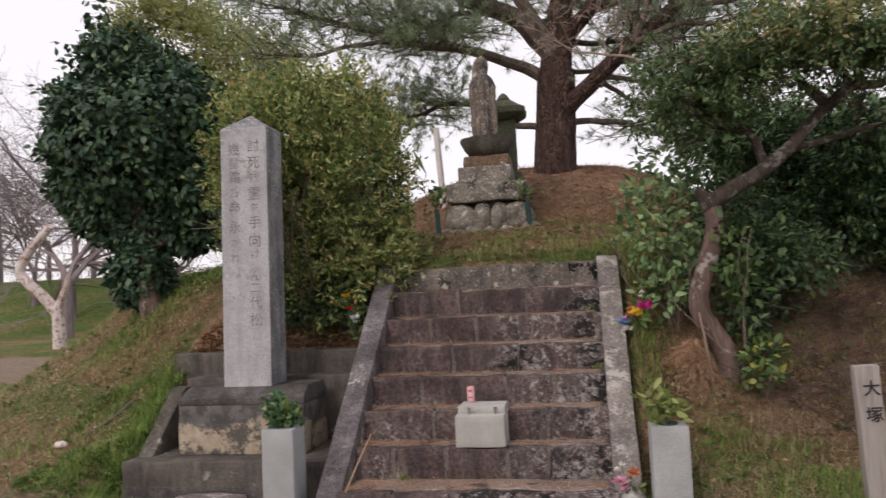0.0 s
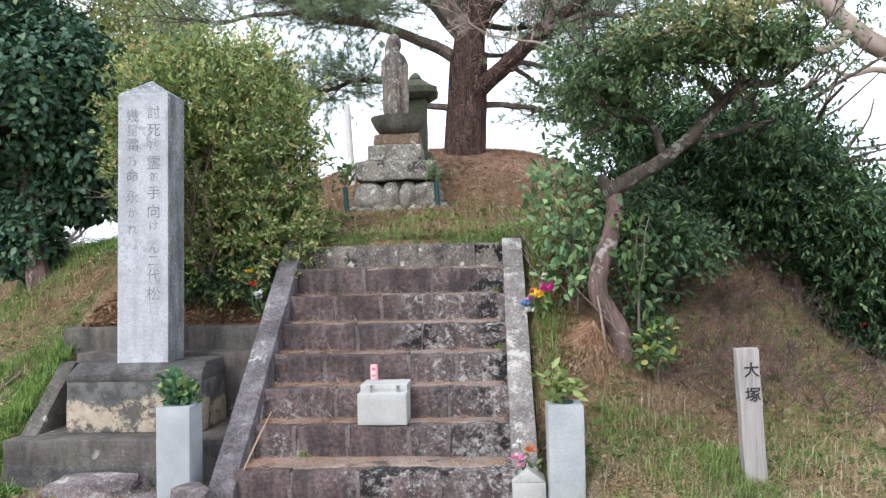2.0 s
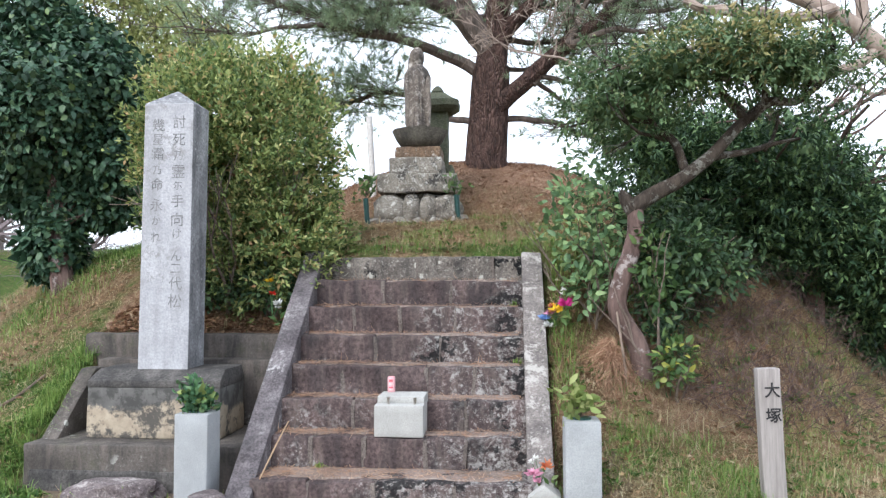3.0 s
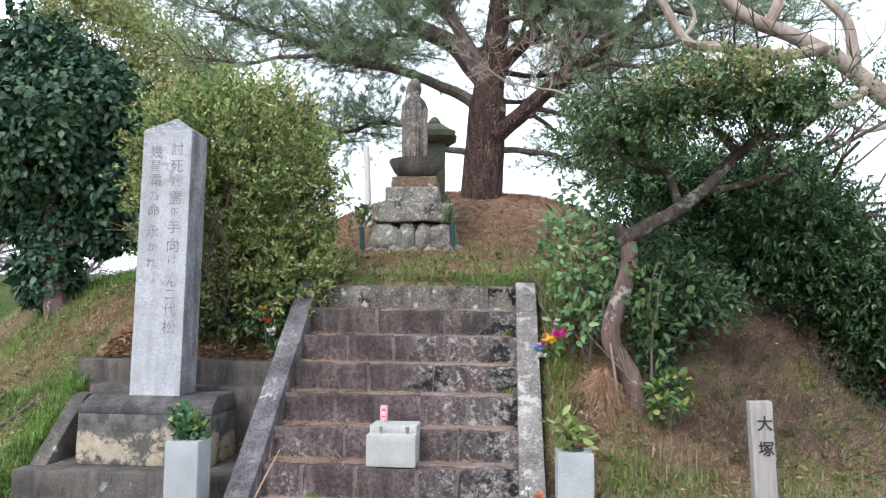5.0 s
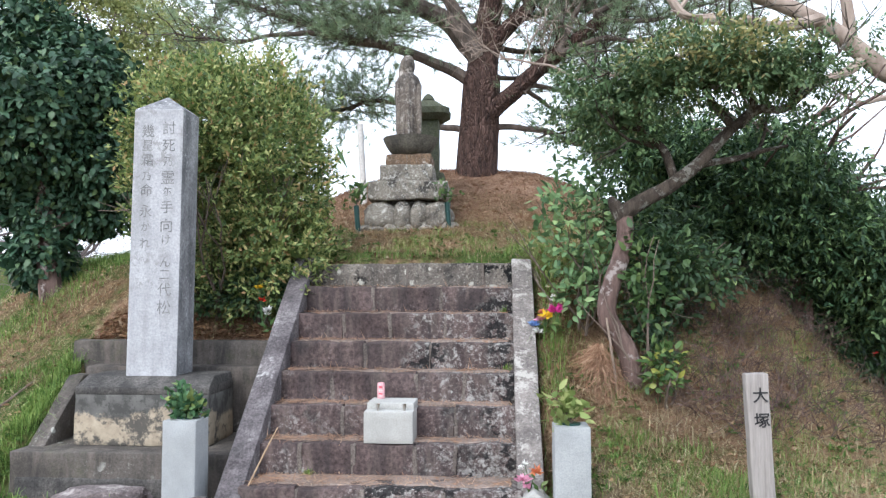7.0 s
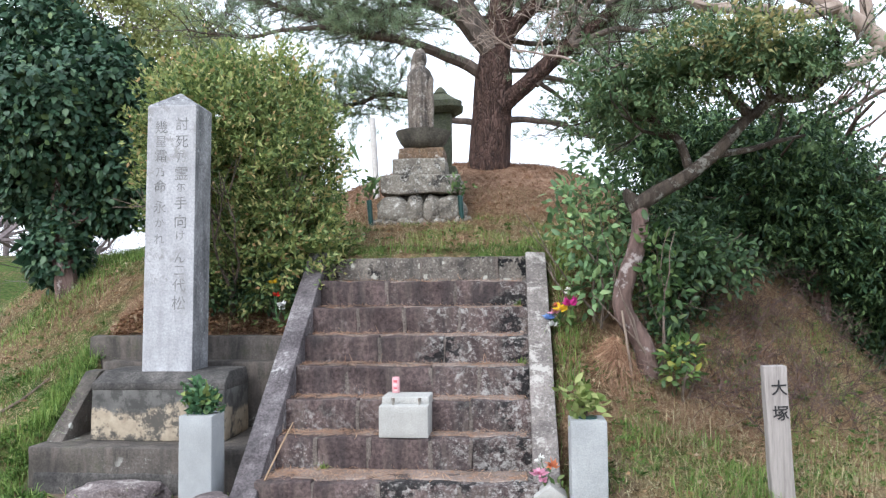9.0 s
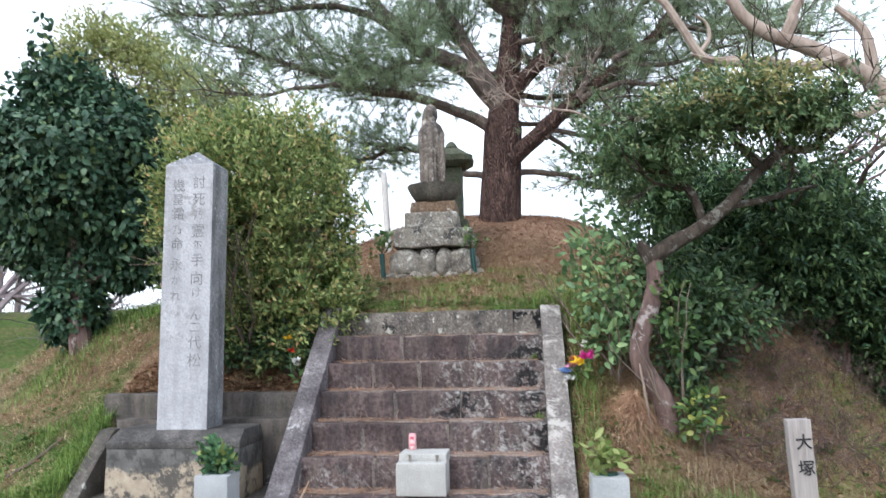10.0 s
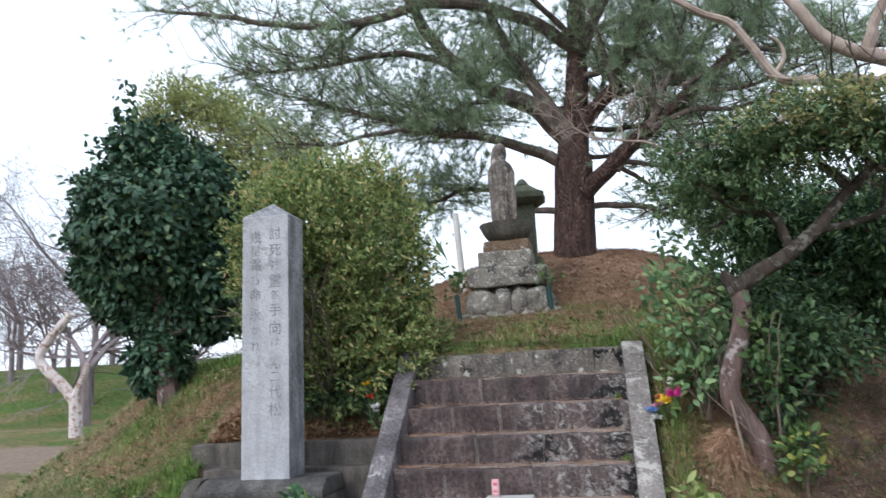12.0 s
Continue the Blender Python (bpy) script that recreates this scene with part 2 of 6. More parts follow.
M_WHITETREE = bark("limewashed_bark", (0.40, 0.34, 0.32), (0.66, 0.60, 0.59), scale=3, patch=(0.24, 0.13, 0.085))
M_CAMELLIA = leafy("camellia_leaf", [(0, (0.022, 0.052, 0.032)), (0.55, (0.05, 0.104, 0.062)), (0.93, (0.092, 0.152, 0.082)), (1, (0.1457, 0.2149, 0.0828))], 0.46, 0.14, 0.27)
M_BUSH = leafy("box_leaf", [(0, (0.05, 0.09, 0.032)), (0.35, (0.165, 0.235, 0.08)), (0.75, (0.33, 0.38, 0.135)), (0.93, (0.46, 0.42, 0.18)), (1, (0.5, 0.31, 0.17))], 0.5, 0.3)
M_TREELEAF = leafy("broad_leaf", [(0, (0.055, 0.1, 0.05)), (0.6, (0.115, 0.185, 0.085)), (0.95, (0.19, 0.25, 0.115)), (1, (0.28, 0.25, 0.13))], 0.5, 0.25)
M_DULLLEAF = leafy("dull_green_leaf", [(0, (0.02, 0.045, 0.022)), (0.6, (0.055, 0.1, 0.044)), (0.9, (0.1, 0.16, 0.065)), (1, (0.2, 0.26, 0.1))], 0.5, 0.2)
M_SPRAYLEAF = leafy("olive_leaf", [(0, (0.16, 0.19, 0.075)), (0.5, (0.27, 0.275, 0.11)), (1, (0.4, 0.33, 0.16))], 0.55, 0.25)
M_SHRUBLEAF = leafy("shrub_leaf", [(0, (0.04, 0.08, 0.03)), (0.6, (0.085, 0.15, 0.05)), (1, (0.16, 0.22, 0.075))], 0.45, 0.3)
M_FRESHLEAF = leafy("fresh_green_leaf", [(0, (0.07, 0.13, 0.065)), (0.6, (0.17, 0.28, 0.13)), (1, (0.3, 0.41, 0.19))], 0.45, 0.3)
M_YELLOWLEAF = leafy("yellowish_leaf", [(0, (0.05, 0.1, 0.035)), (0.7, (0.11, 0.18, 0.055)), (0.88, (0.2, 0.25, 0.07)), (1, (0.5, 0.46, 0.1))], 0.45, 0.3)
M_DARKLEAF = leafy("dark_evergreen_leaf", [(0, (0.015, 0.037, 0.021)), (0.45, (0.055, 0.11, 0.054)), (0.85, (0.14, 0.22, 0.09)), (1, (0.23, 0.34, 0.15))], 0.55, 0.15)
M_NEEDLE = leafy("pine_needle", [(0, (0.185, 0.26, 0.17)), (0.6, (0.31, 0.41, 0.265)), (1, (0.45, 0.52, 0.33))], 0.5, 0.6)
M_BGLEAF = leafy("far_olive_leaf", [(0, (0.19, 0.225, 0.09)), (0.6, (0.33, 0.36, 0.15)), (1, (0.46, 0.46, 0.21))], 0.6, 0.4)
M_PALELEAF = leafy("pale_green_leaf", [(0, (0.14, 0.2, 0.06)), (0.6, (0.24, 0.30, 0.10)), (1, (0.36, 0.38, 0.16))], 0.5, 0.3)
M_SAKAKI = leafy("glossy_sprig_leaf", [(0, (0.04, 0.102, 0.051)), (0.7, (0.1, 0.1955, 0.0935)), (1, (0.24, 0.289, 0.085))], 0.35, 0.15)
M_GRASS = leafy("green_grass", [(0, (0.1, 0.18, 0.042)), (0.6, (0.2, 0.31, 0.078)), (1, (0.34, 0.41, 0.14))], 0.6, 0.3)
M_STRAW = leafy("dry_grass", [(0, (0.11, 0.0728, 0.0408)), (0.35, (0.297, 0.208, 0.1173)), (0.7, (0.484, 0.364, 0.2142)), (1, (0.6, 0.5824, 0.3876))], 0.7, 0.2)
M_DEADLEAF = leafy("dead_leaf", [(0, (0.12, 0.06, 0.035)), (0.5, (0.26, 0.14, 0.08)), (0.85, (0.40, 0.26, 0.15)), (1, (0.55, 0.45, 0.33))], 0.7, 0.1)
M_WEED = leafy("weed_leaf", [(0, (0.0425, 0.0935, 0.0213)), (0.6, (0.0935, 0.17, 0.0382)), (1, (0.17, 0.2465, 0.068))], 0.6, 0.3)
M_FALLEN = leafy("fallen_needle", [(0, (0.23, 0.125, 0.08)), (0.6, (0.41, 0.245, 0.16)), (1, (0.58, 0.4, 0.27))], 0.7, 0.1)

# ground: bare earth, straw, pine litter and green by shares stored on the mesh
M_GROUND, nt, b = material("ground_cover")
n_fine = mathn(nt, "ADD", mathn(nt, "MULTIPLY", noise_node(nt, 48, 8, 0.82), 0.62), mathn(nt, "MULTIPLY", noise_node(nt, 8, 6, 0.7), 0.38))
straw = ramp_node(nt, n_fine, [(0.38, (0.05, 0.032, 0.02)), (0.5, (0.205, 0.135, 0.08)), (0.62, (0.45, 0.32, 0.2))])
green = ramp_node(nt, n_fine, [(0.38, (0.018, 0.038, 0.01)), (0.5, (0.075, 0.125, 0.03)), (0.62, (0.18, 0.22, 0.07))])
litter = ramp_node(nt, n_fine, [(0.36, (0.1, 0.055, 0.037)), (0.5, (0.345, 0.22, 0.15)), (0.64, (0.56, 0.41, 0.3))])
dirt = ramp_node(nt, n_fine, [(0.36, (0.13, 0.095, 0.07)), (0.64, (0.36, 0.28, 0.22))])
shares = []
for key in ("green", "litter", "dirt"):
    a = nt.nodes.new("ShaderNodeAttribute")
    a.attribute_name = key
    n_k = noise_node(nt, 6.5, 8, 0.7)
    shares.append(ramp_node(nt, mathn(nt, "ADD", mathn(nt, "MULTIPLY", a.outputs["Fac"], 0.5), mathn(nt, "MULTIPLY", n_k, 0.5)), [(0.44, (0, 0, 0)), (0.56, (1, 1, 1))]))
col = mixc(nt, shares[1], straw, litter)
col = mixc(nt, shares[0], col, green)
col = mixc(nt, shares[2], col, dirt)
nt.links.new(col, b.inputs["Base Color"])
b.inputs["Roughness"].default_value, b.inputs["Specular IOR Level"].default_value = 0.95, 0.1
bump(nt, b, n_fine, 1.0, 0.05)

# ---- builders ----
rng = np.random.default_rng(7)


def thing(name, at, label, category, group="", kind=""):
    e = new(name)
    e.empty_display_size = 0.1
    e.matrix_basis = Matrix.Translation(at)
    return tagged(e, label, category, group, kind)


def mesh_of(bm, name, smooth=True):
    me = bpy.data.meshes.new(name)
    bm.to_mesh(me)
    bm.free()
    if smooth:
        me.shade_smooth()
        me.set_sharp_from_angle(angle=radians(32))
    else:
        me.shade_flat()
    return me


def attach(ob, parent, label=""):
    ob.parent = parent
    if parent.parent is None:
        ob.matrix_parent_inverse = parent.matrix_basis.inverted()
    if label:
        ob["label"] = label
    return ob


def part(name, bm, mat, parent, label="", smooth=True):
    """One mesh, given in world coordinates, under a thing or a part."""
    ob = new(name, mesh_of(bm, name, smooth) if isinstance(bm, bmesh.types.BMesh) else bm)
    if mat:
        ob.data.materials.clear()
        ob.data.materials.append(mat)
    return attach(ob, parent, label)


def solid(name, bm, mat, label, category, group="", kind="", smooth=True):
    ob = new(name, mesh_of(bm, name, smooth) if isinstance(bm, bmesh.types.BMesh) else bm)
    ob.data.materials.append(mat)
    return tagged(ob, label, category, group, kind)


def block(x0, x1, y0, y1, z0, z1, bevel=0.012, rough=0.006, cuts=5, seed=0.0, bm=None):
    """A stone block with worn edges and an uneven face."""
    own = bmesh.new()
    bmesh.ops.create_cube(own, size=1)
    for v in own.verts:
        v.co = ((x0 + x1) / 2 + v.co.x * (x1 - x0), (y0 + y1) / 2 + v.co.y * (y1 - y0), (z0 + z1) / 2 + v.co.z * (z1 - z0))
    bmesh.ops.bevel(own, geom=own.edges[:], offset=bevel, segments=2, profile=0.5, affect="EDGES")
    if rough:
        longest = max(x1 - x0, y1 - y0, z1 - z0)
        n = max(2, min(14, int(longest / 0.07)))
        edges = [e for e in own.edges if e.calc_length() > 0.06]
        bmesh.ops.subdivide_edges(own, edges=edges, cuts=min(n, cuts), use_grid_fill=True)
        for v in own.verts:
            p = v.co * 6 + Vector((seed, seed * 1.7, 0))
            v.co += Vector((noise.noise(p), noise.noise(p + Vector((9, 0, 0))), noise.noise(p + Vector((0, 9, 0))))) * rough
    if bm is None:
        return own
    me = bpy.data.meshes.new("tmp")
    own.to_mesh(me)
    own.free()
    bm.from_mesh(me)
    bpy.data.meshes.remove(me)
    return bm


def prism(section, x0, x1, bevel=0.01, rough=0.004, seed=0.0):
    """A side profile in (y, z) drawn out along x."""
    bm = bmesh.new()
    a = [bm.verts.new((x0, y, z)) for y, z in section]
    c = [bm.verts.new((x1, y, z)) for y, z in section]
    n = len(section)
    bm.faces.new(a[::-1])
    bm.faces.new(c)
    for i in range(n):
        bm.faces.new((a[i], a[(i + 1) % n], c[(i + 1) % n], c[i]))
    bmesh.ops.recalc_face_normals(bm, faces=bm.faces[:])
    bmesh.ops.bevel(bm, geom=bm.edges[:], offset=bevel, segments=2, profile=0.5, affect="EDGES")
    if rough:
        bmesh.ops.subdivide_edges(bm, edges=[e for e in bm.edges if e.calc_length() > 0.3], cuts=9, use_grid_fill=True)
        for v in bm.verts:
            p = v.co * 7 + Vector((seed, 0, seed))
            v.co += Vector((noise.noise(p), noise.noise(p + Vector((9, 0, 0))), noise.noise(p + Vector((0, 9, 0))))) * rough
    return bm


def boulder(at, size, seed, sub=4, amp=0.25, spin=0.0, flat=0.0):
    bm = bmesh.new()
    bmesh.ops.create_icosphere(bm, subdivisions=sub, radius=1)
    r = Matrix.Rotation(spin, 3, "Z")
    for v in bm.verts:
        d = v.co.normalized()
        k = 1 + amp * noise.noise(d * 1.3 + Vector((seed, 0, 0))) + amp * 0.35 * noise.noise(d * 4 + Vector((0, seed, 0))) + 0.03 * noise.noise(d * 14)
        p = d * k
        if flat:
            p.z = min(p.z, flat)
        v.co = r @ Vector((p.x * size[0], p.y * size[1], p.z * size[2])) + Vector(at)
    return bm


def rings(levels, n=24, wave=None):
    """A closed shape from rings of (centre x, y, z, radius x, radius y)."""
    bm = bmesh.new()
    loops = []
    for i, (cx, cy, z, rx, ry) in enumerate(levels):
        row = []
        for k in range(n):
            a = 2 * math.pi * k / n
            f = wave(i / (len(levels) - 1), a) if wave else 1
            row.append(bm.verts.new((cx + rx * f * math.cos(a), cy + ry * f * math.sin(a), z)))
        loops.append(row)
    for lo, hi in zip(loops, loops[1:]):
        for k in range(n):
            bm.faces.new((lo[k], lo[(k + 1) % n], hi[(k + 1) % n], hi[k]))
    bm.faces.new(loops[0][::-1])
    bm.faces.new(loops[-1])
    return bm


def tube(bm, pts, radii, sides=7):
    """A tapering round limb through pts."""
    pts = [Vector(p) for p in pts]
    rows, side = [], None
    for i, (p, r) in enumerate(zip(pts, radii)):
        d = (pts[min(i + 1, len(pts) - 1)] - pts[max(i - 1, 0)])
        d = d.normalized() if d.length > 1e-6 else Vector((0, 0, 1))
        if side is None:
            side = d.orthogonal().normalized()
        side = (side - d * side.dot(d)).normalized()
        up = d.cross(side)
        rows.append([bm.verts.new(p + (side * math.cos(a) + up * math.sin(a)) * r) for a in (2 * math.pi * k / sides for k in range(sides))])
    for lo, hi in zip(rows, rows[1:]):
        for k in range(sides):
            bm.faces.new((lo[k], lo[(k + 1) % sides], hi[(k + 1) % sides], hi[k]))
    bm.faces.new(rows[0][::-1])
    bm.faces.new(rows[-1])


def smooth_path(pts, steps=5, wob=0.0, seed=0):
    """A Catmull-Rom curve through pts, with small kinks."""
    p = [Vector(q) for q in pts]
    p = [p[0] * 2 - p[1]] + p + [p[-1] * 2 - p[-2]]
    out = []
    for i in range(1, len(p) - 2):
        for s in range(steps):
            t = s / steps
            a, b_, c, d = p[i - 1], p[i], p[i + 1], p[i + 2]
            q = 0.5 * (2 * b_ + (c - a) * t + (2 * a - 5 * b_ + 4 * c - d) * t * t + (3 * b_ - a - 3 * c + d) * t ** 3)
            if wob:
                q = q + noise.noise_vector(q * 2.5 + Vector((seed, 0, 0))) * wob
            out.append(q)
    return out + [p[-2]]


def limb(bm, pts, r0, r1, sides=8, steps=5, wob=0.02, seed=0):
    path = smooth_path(pts, steps, wob, seed)
    n = len(path) - 1
    tube(bm, path, [r0 + (r1 - r0) * i / n for i in range(n + 1)], sides)
    return path


def grow(bm, p, d, length, r, levels, tips, spread=0.7, lift=0.1, kids=3, sides=5, seg=4, min_r=0.003):
    """Random branching from p along d; tips gathers (place, direction)."""
    p, d = Vector(p), Vector(d).normalized()
    pts, rad = [p.copy()], [r]
    for i in range(seg):
        d = (d + Vector(rng.normal(0, 0.18, 3)) + Vector((0, 0, lift * 0.3))).normalized()
        p = p + d * length / seg
        pts.append(p.copy())
        rad.append(max(min_r, r * (1 - 0.55 * (i + 1) / seg)))
        if levels <= 1:
            tips.append((p.copy(), d.copy()))
    tube(bm, pts, rad, sides)
    if levels > 0:
        for k in range(kids):
            at = pts[rng.integers(max(1, seg // 2), seg + 1)]
            nd = (d + Vector(rng.normal(0, spread, 3)) + Vector((0, 0, lift))).normalized()
            grow(bm, at, nd, length * rng.uniform(0.55, 0.8), max(min_r, r * 0.5), levels - 1, tips, spread, lift, kids, max(3, sides - 1), max(2, seg - 1), min_r)
    else:
        tips.append((p, d))


def unit(v):
    return v / np.maximum(np.linalg.norm(v, axis=-1, keepdims=True), 1e-9)


def fast_mesh(name, verts, faces):
    """verts (n, 3), faces (m, k) of one size."""
    me = bpy.data.meshes.new(name)
    k = faces.shape[1]
    me.vertices.add(len(verts))
    me.vertices.foreach_set("co", np.ascontiguousarray(verts, dtype=np.float32).ravel())
    me.loops.add(faces.size)
    me.loops.foreach_set("vertex_index", np.ascontiguousarray(faces, dtype=np.int32).ravel())
    me.polygons.add(len(faces))
    me.polygons.foreach_set("loop_start", np.arange(0, faces.size, k, dtype=np.int32))
    me.update(calc_edges=True)
    return me


def leaf_mesh(name, pos, way, length, width, fold=0.25, face=None, oval=False):
    """Folded leaves: pointed with 5 points, or oval with 8 points and a bent midrib."""
    n = len(pos)
    way = unit(way)
    ref = unit(rng.normal(0, 1, (n, 3))) if face is None else unit(face + rng.normal(0, 0.35, (n, 3)))
    side = unit(np.cross(way, ref))
    nor = np.cross(side, way)
    L = (length * rng.uniform(0.65, 1.25, n))[:, None]
    W = (width * rng.uniform(0.75, 1.2, n))[:, None] * 0.5
    if oval:
        low, high = pos + way * L * 0.3 + nor * L * 0.03, pos + way * L * 0.68 - nor * L * 0.01
        v = np.stack([pos, low + side * W + nor * W * fold, low, low - side * W + nor * W * fold,
                      high + side * W * 0.82 + nor * W * fold, high, high - side * W * 0.82 + nor * W * fold, pos + way * L - nor * L * 0.12], 1).reshape(-1, 3)
        f = np.array([[0, 2, 1], [0, 3, 2], [1, 2, 5], [1, 5, 4], [2, 3, 6], [2, 6, 5], [4, 5, 7], [5, 6, 7]])
        return fast_mesh(name, v, (f[None] + 8 * np.arange(n)[:, None, None]).reshape(-1, 3))
    mid = pos + way * L * 0.45
    v = np.stack([pos, mid + side * W + nor * W * fold, mid, mid - side * W + nor * W * fold, pos + way * L - nor * L * 0.12], 1).reshape(-1, 3)
    f = np.array([[0, 2, 1], [0, 3, 2], [1, 2, 4], [2, 3, 4]])
    f = (f[None] + 5 * np.arange(n)[:, None, None]).reshape(-1, 3)
    return fast_mesh(name, v, f)


def blade_mesh(name, pos, height, width, lean=0.5):
    """Grass blades, bent, two triangles and a tip."""
    n = len(pos)
    a = rng.uniform(0, 2 * math.pi, n)
    side = np.stack([np.cos(a), np.sin(a), np.zeros(n)], 1)
    out = np.stack([-np.sin(a), np.cos(a), np.zeros(n)], 1) * rng.normal(0, lean, n)[:, None]
    h = (height * rng.uniform(0.5, 1.3, n))[:, None]
    up = np.array([0, 0, 1.0])
    w = width * 0.5
    m = pos + (up * 0.6 + out * 0.3) * h
    v = np.stack([pos - side * w, pos + side * w, m + side * w * 0.7, m - side * w * 0.7, pos + (up * (0.95 - 0.3 * np.abs(out).sum(1, keepdims=True)) + out) * h], 1).reshape(-1, 3)
    f = np.array([[0, 1, 2], [0, 2, 3], [3, 2, 4]])
    f = (f[None] + 5 * np.arange(n)[:, None, None]).reshape(-1, 3)
    return fast_mesh(name, v, f)


def needle_mesh(name, pos, way, per, length, width, spread=0.75):
    """Tufts of needles round each tip."""
    n = len(pos) * per
    p = np.repeat(pos, per, 0)
    d = unit(np.repeat(unit(way), per, 0) + rng.normal(0, spread, (n, 3)))
    side = unit(np.cross(d, rng.normal(0, 1, (n, 3))))
    L = (length * rng.uniform(0.7, 1.2, n))[:, None]
    v = np.stack([p - side * width / 2, p + side * width / 2, p + d * L], 1).reshape(-1, 3)
    return fast_mesh(name, v, np.arange(3 * n).reshape(-1, 3))


def lumpy(n, centre, radii, inner=0.72, lump=0.22, freq=2.2, seed=0.0, power=2.0):
    """Points in the outer shell of an uneven ellipsoid, and outward directions."""
    d = unit(rng.normal(0, 1, (n, 3)))
    k = np.array([1 + lump * noise.noise(Vector(q) * freq + Vector((seed, 3, 1))) + lump * 0.6 * noise.noise(Vector(q) * freq * 2.7 + Vector((1, seed, 5))) for q in d])
    t = inner + (1 - inner) * rng.uniform(0, 1, n) ** (1 / power)
    return np.array(centre) + d * (k * t)[:, None] * np.array(radii), d


def sprays(centres, dirs, per, length, jitter, lift=0.3):
    """Short leafy shoots: points along each shoot, and leaf directions."""
    n = len(centres)
    d = unit(dirs + rng.normal(0, 0.45, (n, 3)) + np.array([0, 0, lift]))
    t = rng.uniform(0, 1, (n, per))
    L = (length * rng.uniform(0.5, 1.4, n))[:, None]
    p = centres[:, None] + d[:, None] * (t * L)[..., None] + rng.normal(0, jitter, (n, per, 3))
    w = d[:, None] * 0.7 + rng.normal(0, 0.6, (n, per, 3))
    return p.reshape(-1, 3), w.reshape(-1, 3)


def glyph(name, text, size, m, mat, parent, depth=0.002, bold=0.0):
    """One written character as a thin mesh."""
    cu = bpy.data.curves.new("glyph", "FONT")
    cu.body, cu.size, cu.extrude, cu.align_x, cu.align_y = text, size, depth, "CENTER", "CENTER"
    cu.offset = bold
    tmp = new("glyph_tmp", cu)
    me = bpy.data.meshes.new_from_object(tmp.evaluated_get(bpy.context.evaluated_depsgraph_get()))
    bpy.data.objects.remove(tmp)
    bpy.data.curves.remove(cu)
    me.transform(m)
    return part(name, me, mat, parent, "", False)


# ---- ground ----
RP = np.array([0, 1.5, 3.0, 3.9, 5.0, 6.1, 7.0, 8.2, 9.2, 30])
ZP = np.array([3.34, 3.15, 2.45, 2.1, 1.87, 1.64, 0.88, 0.13, 0.0, 0.0])


def smoothstep(a, b_, v):
    t = np.clip((v - a) / (b_ - a), 0, 1)
    return t * t * (3 - 2 * t)


def mound(x, y):
    r = np.hypot((x - 1.0) * (1 + 0.28 * smoothstep(2.2, 5.0, x) + 0.2 * smoothstep(3.7, 5.0, x)), y - 8.0)
    z = sum(np.interp(r + o, RP, ZP) for o in (-0.25, 0, 0.25)) / 3
    z = z + 0.45 * smoothstep(5, 13, y) * smoothstep(8.5, 11, r) + 2.6 * smoothstep(21, 30, y)
    # level strip before the steps and the plinth, and the bed of the steps
    front = (1 - smoothstep(0.5, 0.75, y)) * smoothstep(-2.3, -1.75, x) * (1 - smoothstep(1.78, 2.25, x - 0.8 * np.clip(-y, 0, 1)))
    z = z * (1 - front) - 0.13 * smoothstep(1.85, 2.3, x) * smoothstep(0.0, 0.8, y) * (1 - smoothstep(1.6, 2.6, y))
    bed = smoothstep(-0.22, -0.16, x) * (1 - smoothstep(1.76, 1.83, x)) * (1 - smoothstep(1.9, 1.98, y))
    z = z * (1 - bed) + bed * np.minimum(z, np.clip((y - 0.45) * 0.85, 0, 1.4))
    behind = smoothstep(-2.0, -1.75, x) * (1 - smoothstep(-0.24, -0.18, x)) * (1 - smoothstep(1.85, 2.15, y))
    z = z * (1 - behind) + behind * np.minimum(z, 0.97 + 0.75 * np.clip(y - 1.58, 0, 1))
    bay = smoothstep(-1.74, -1.66, x) * (1 - smoothstep(-0.24, -0.18, x)) * (1 - smoothstep(1.53, 1.6, y)) * smoothstep(0.3, 0.5, y)
    return z * (1 - bay) + bay * np.minimum(z, 0.15)


def axis(parts):
    return np.unique(np.concatenate([np.linspace(a, c, n) for a, c, n in parts]).round(4))


gx = axis([(-700, -60, 12), (-60, -12, 25), (-12, -4, 60), (-4, 5, 130), (5, 12, 50), (12, 60, 20), (60, 700, 12)])
gy = axis([(-500, -30, 9), (-30, -6, 13), (-6, -1, 30), (-1, 3, 70), (3, 9, 60), (9, 32, 50), (32, 900, 20)])
GX, GY = np.meshgrid(gx, gy)
rough = np.array([noise.noise(Vector((x * 1.6, y * 1.6, 0))) * 0.03 + noise.noise(Vector((x * 7, y * 7, 3))) * 0.012 for x, y in zip(GX.ravel(), GY.ravel())]).reshape(GX.shape)
fade = 1 - ((GX > -1.9) & (GX < 1.9) & (GY < 2.1)) * 0.75
GZ = mound(GX, GY) + rough * fade
ny, nx = GX.shape
idx = np.arange(nx * ny).reshape(ny, nx)
quads = np.stack([idx[:-1, :-1], idx[:-1, 1:], idx[1:, 1:], idx[1:, :-1]], -1).reshape(-1, 4)


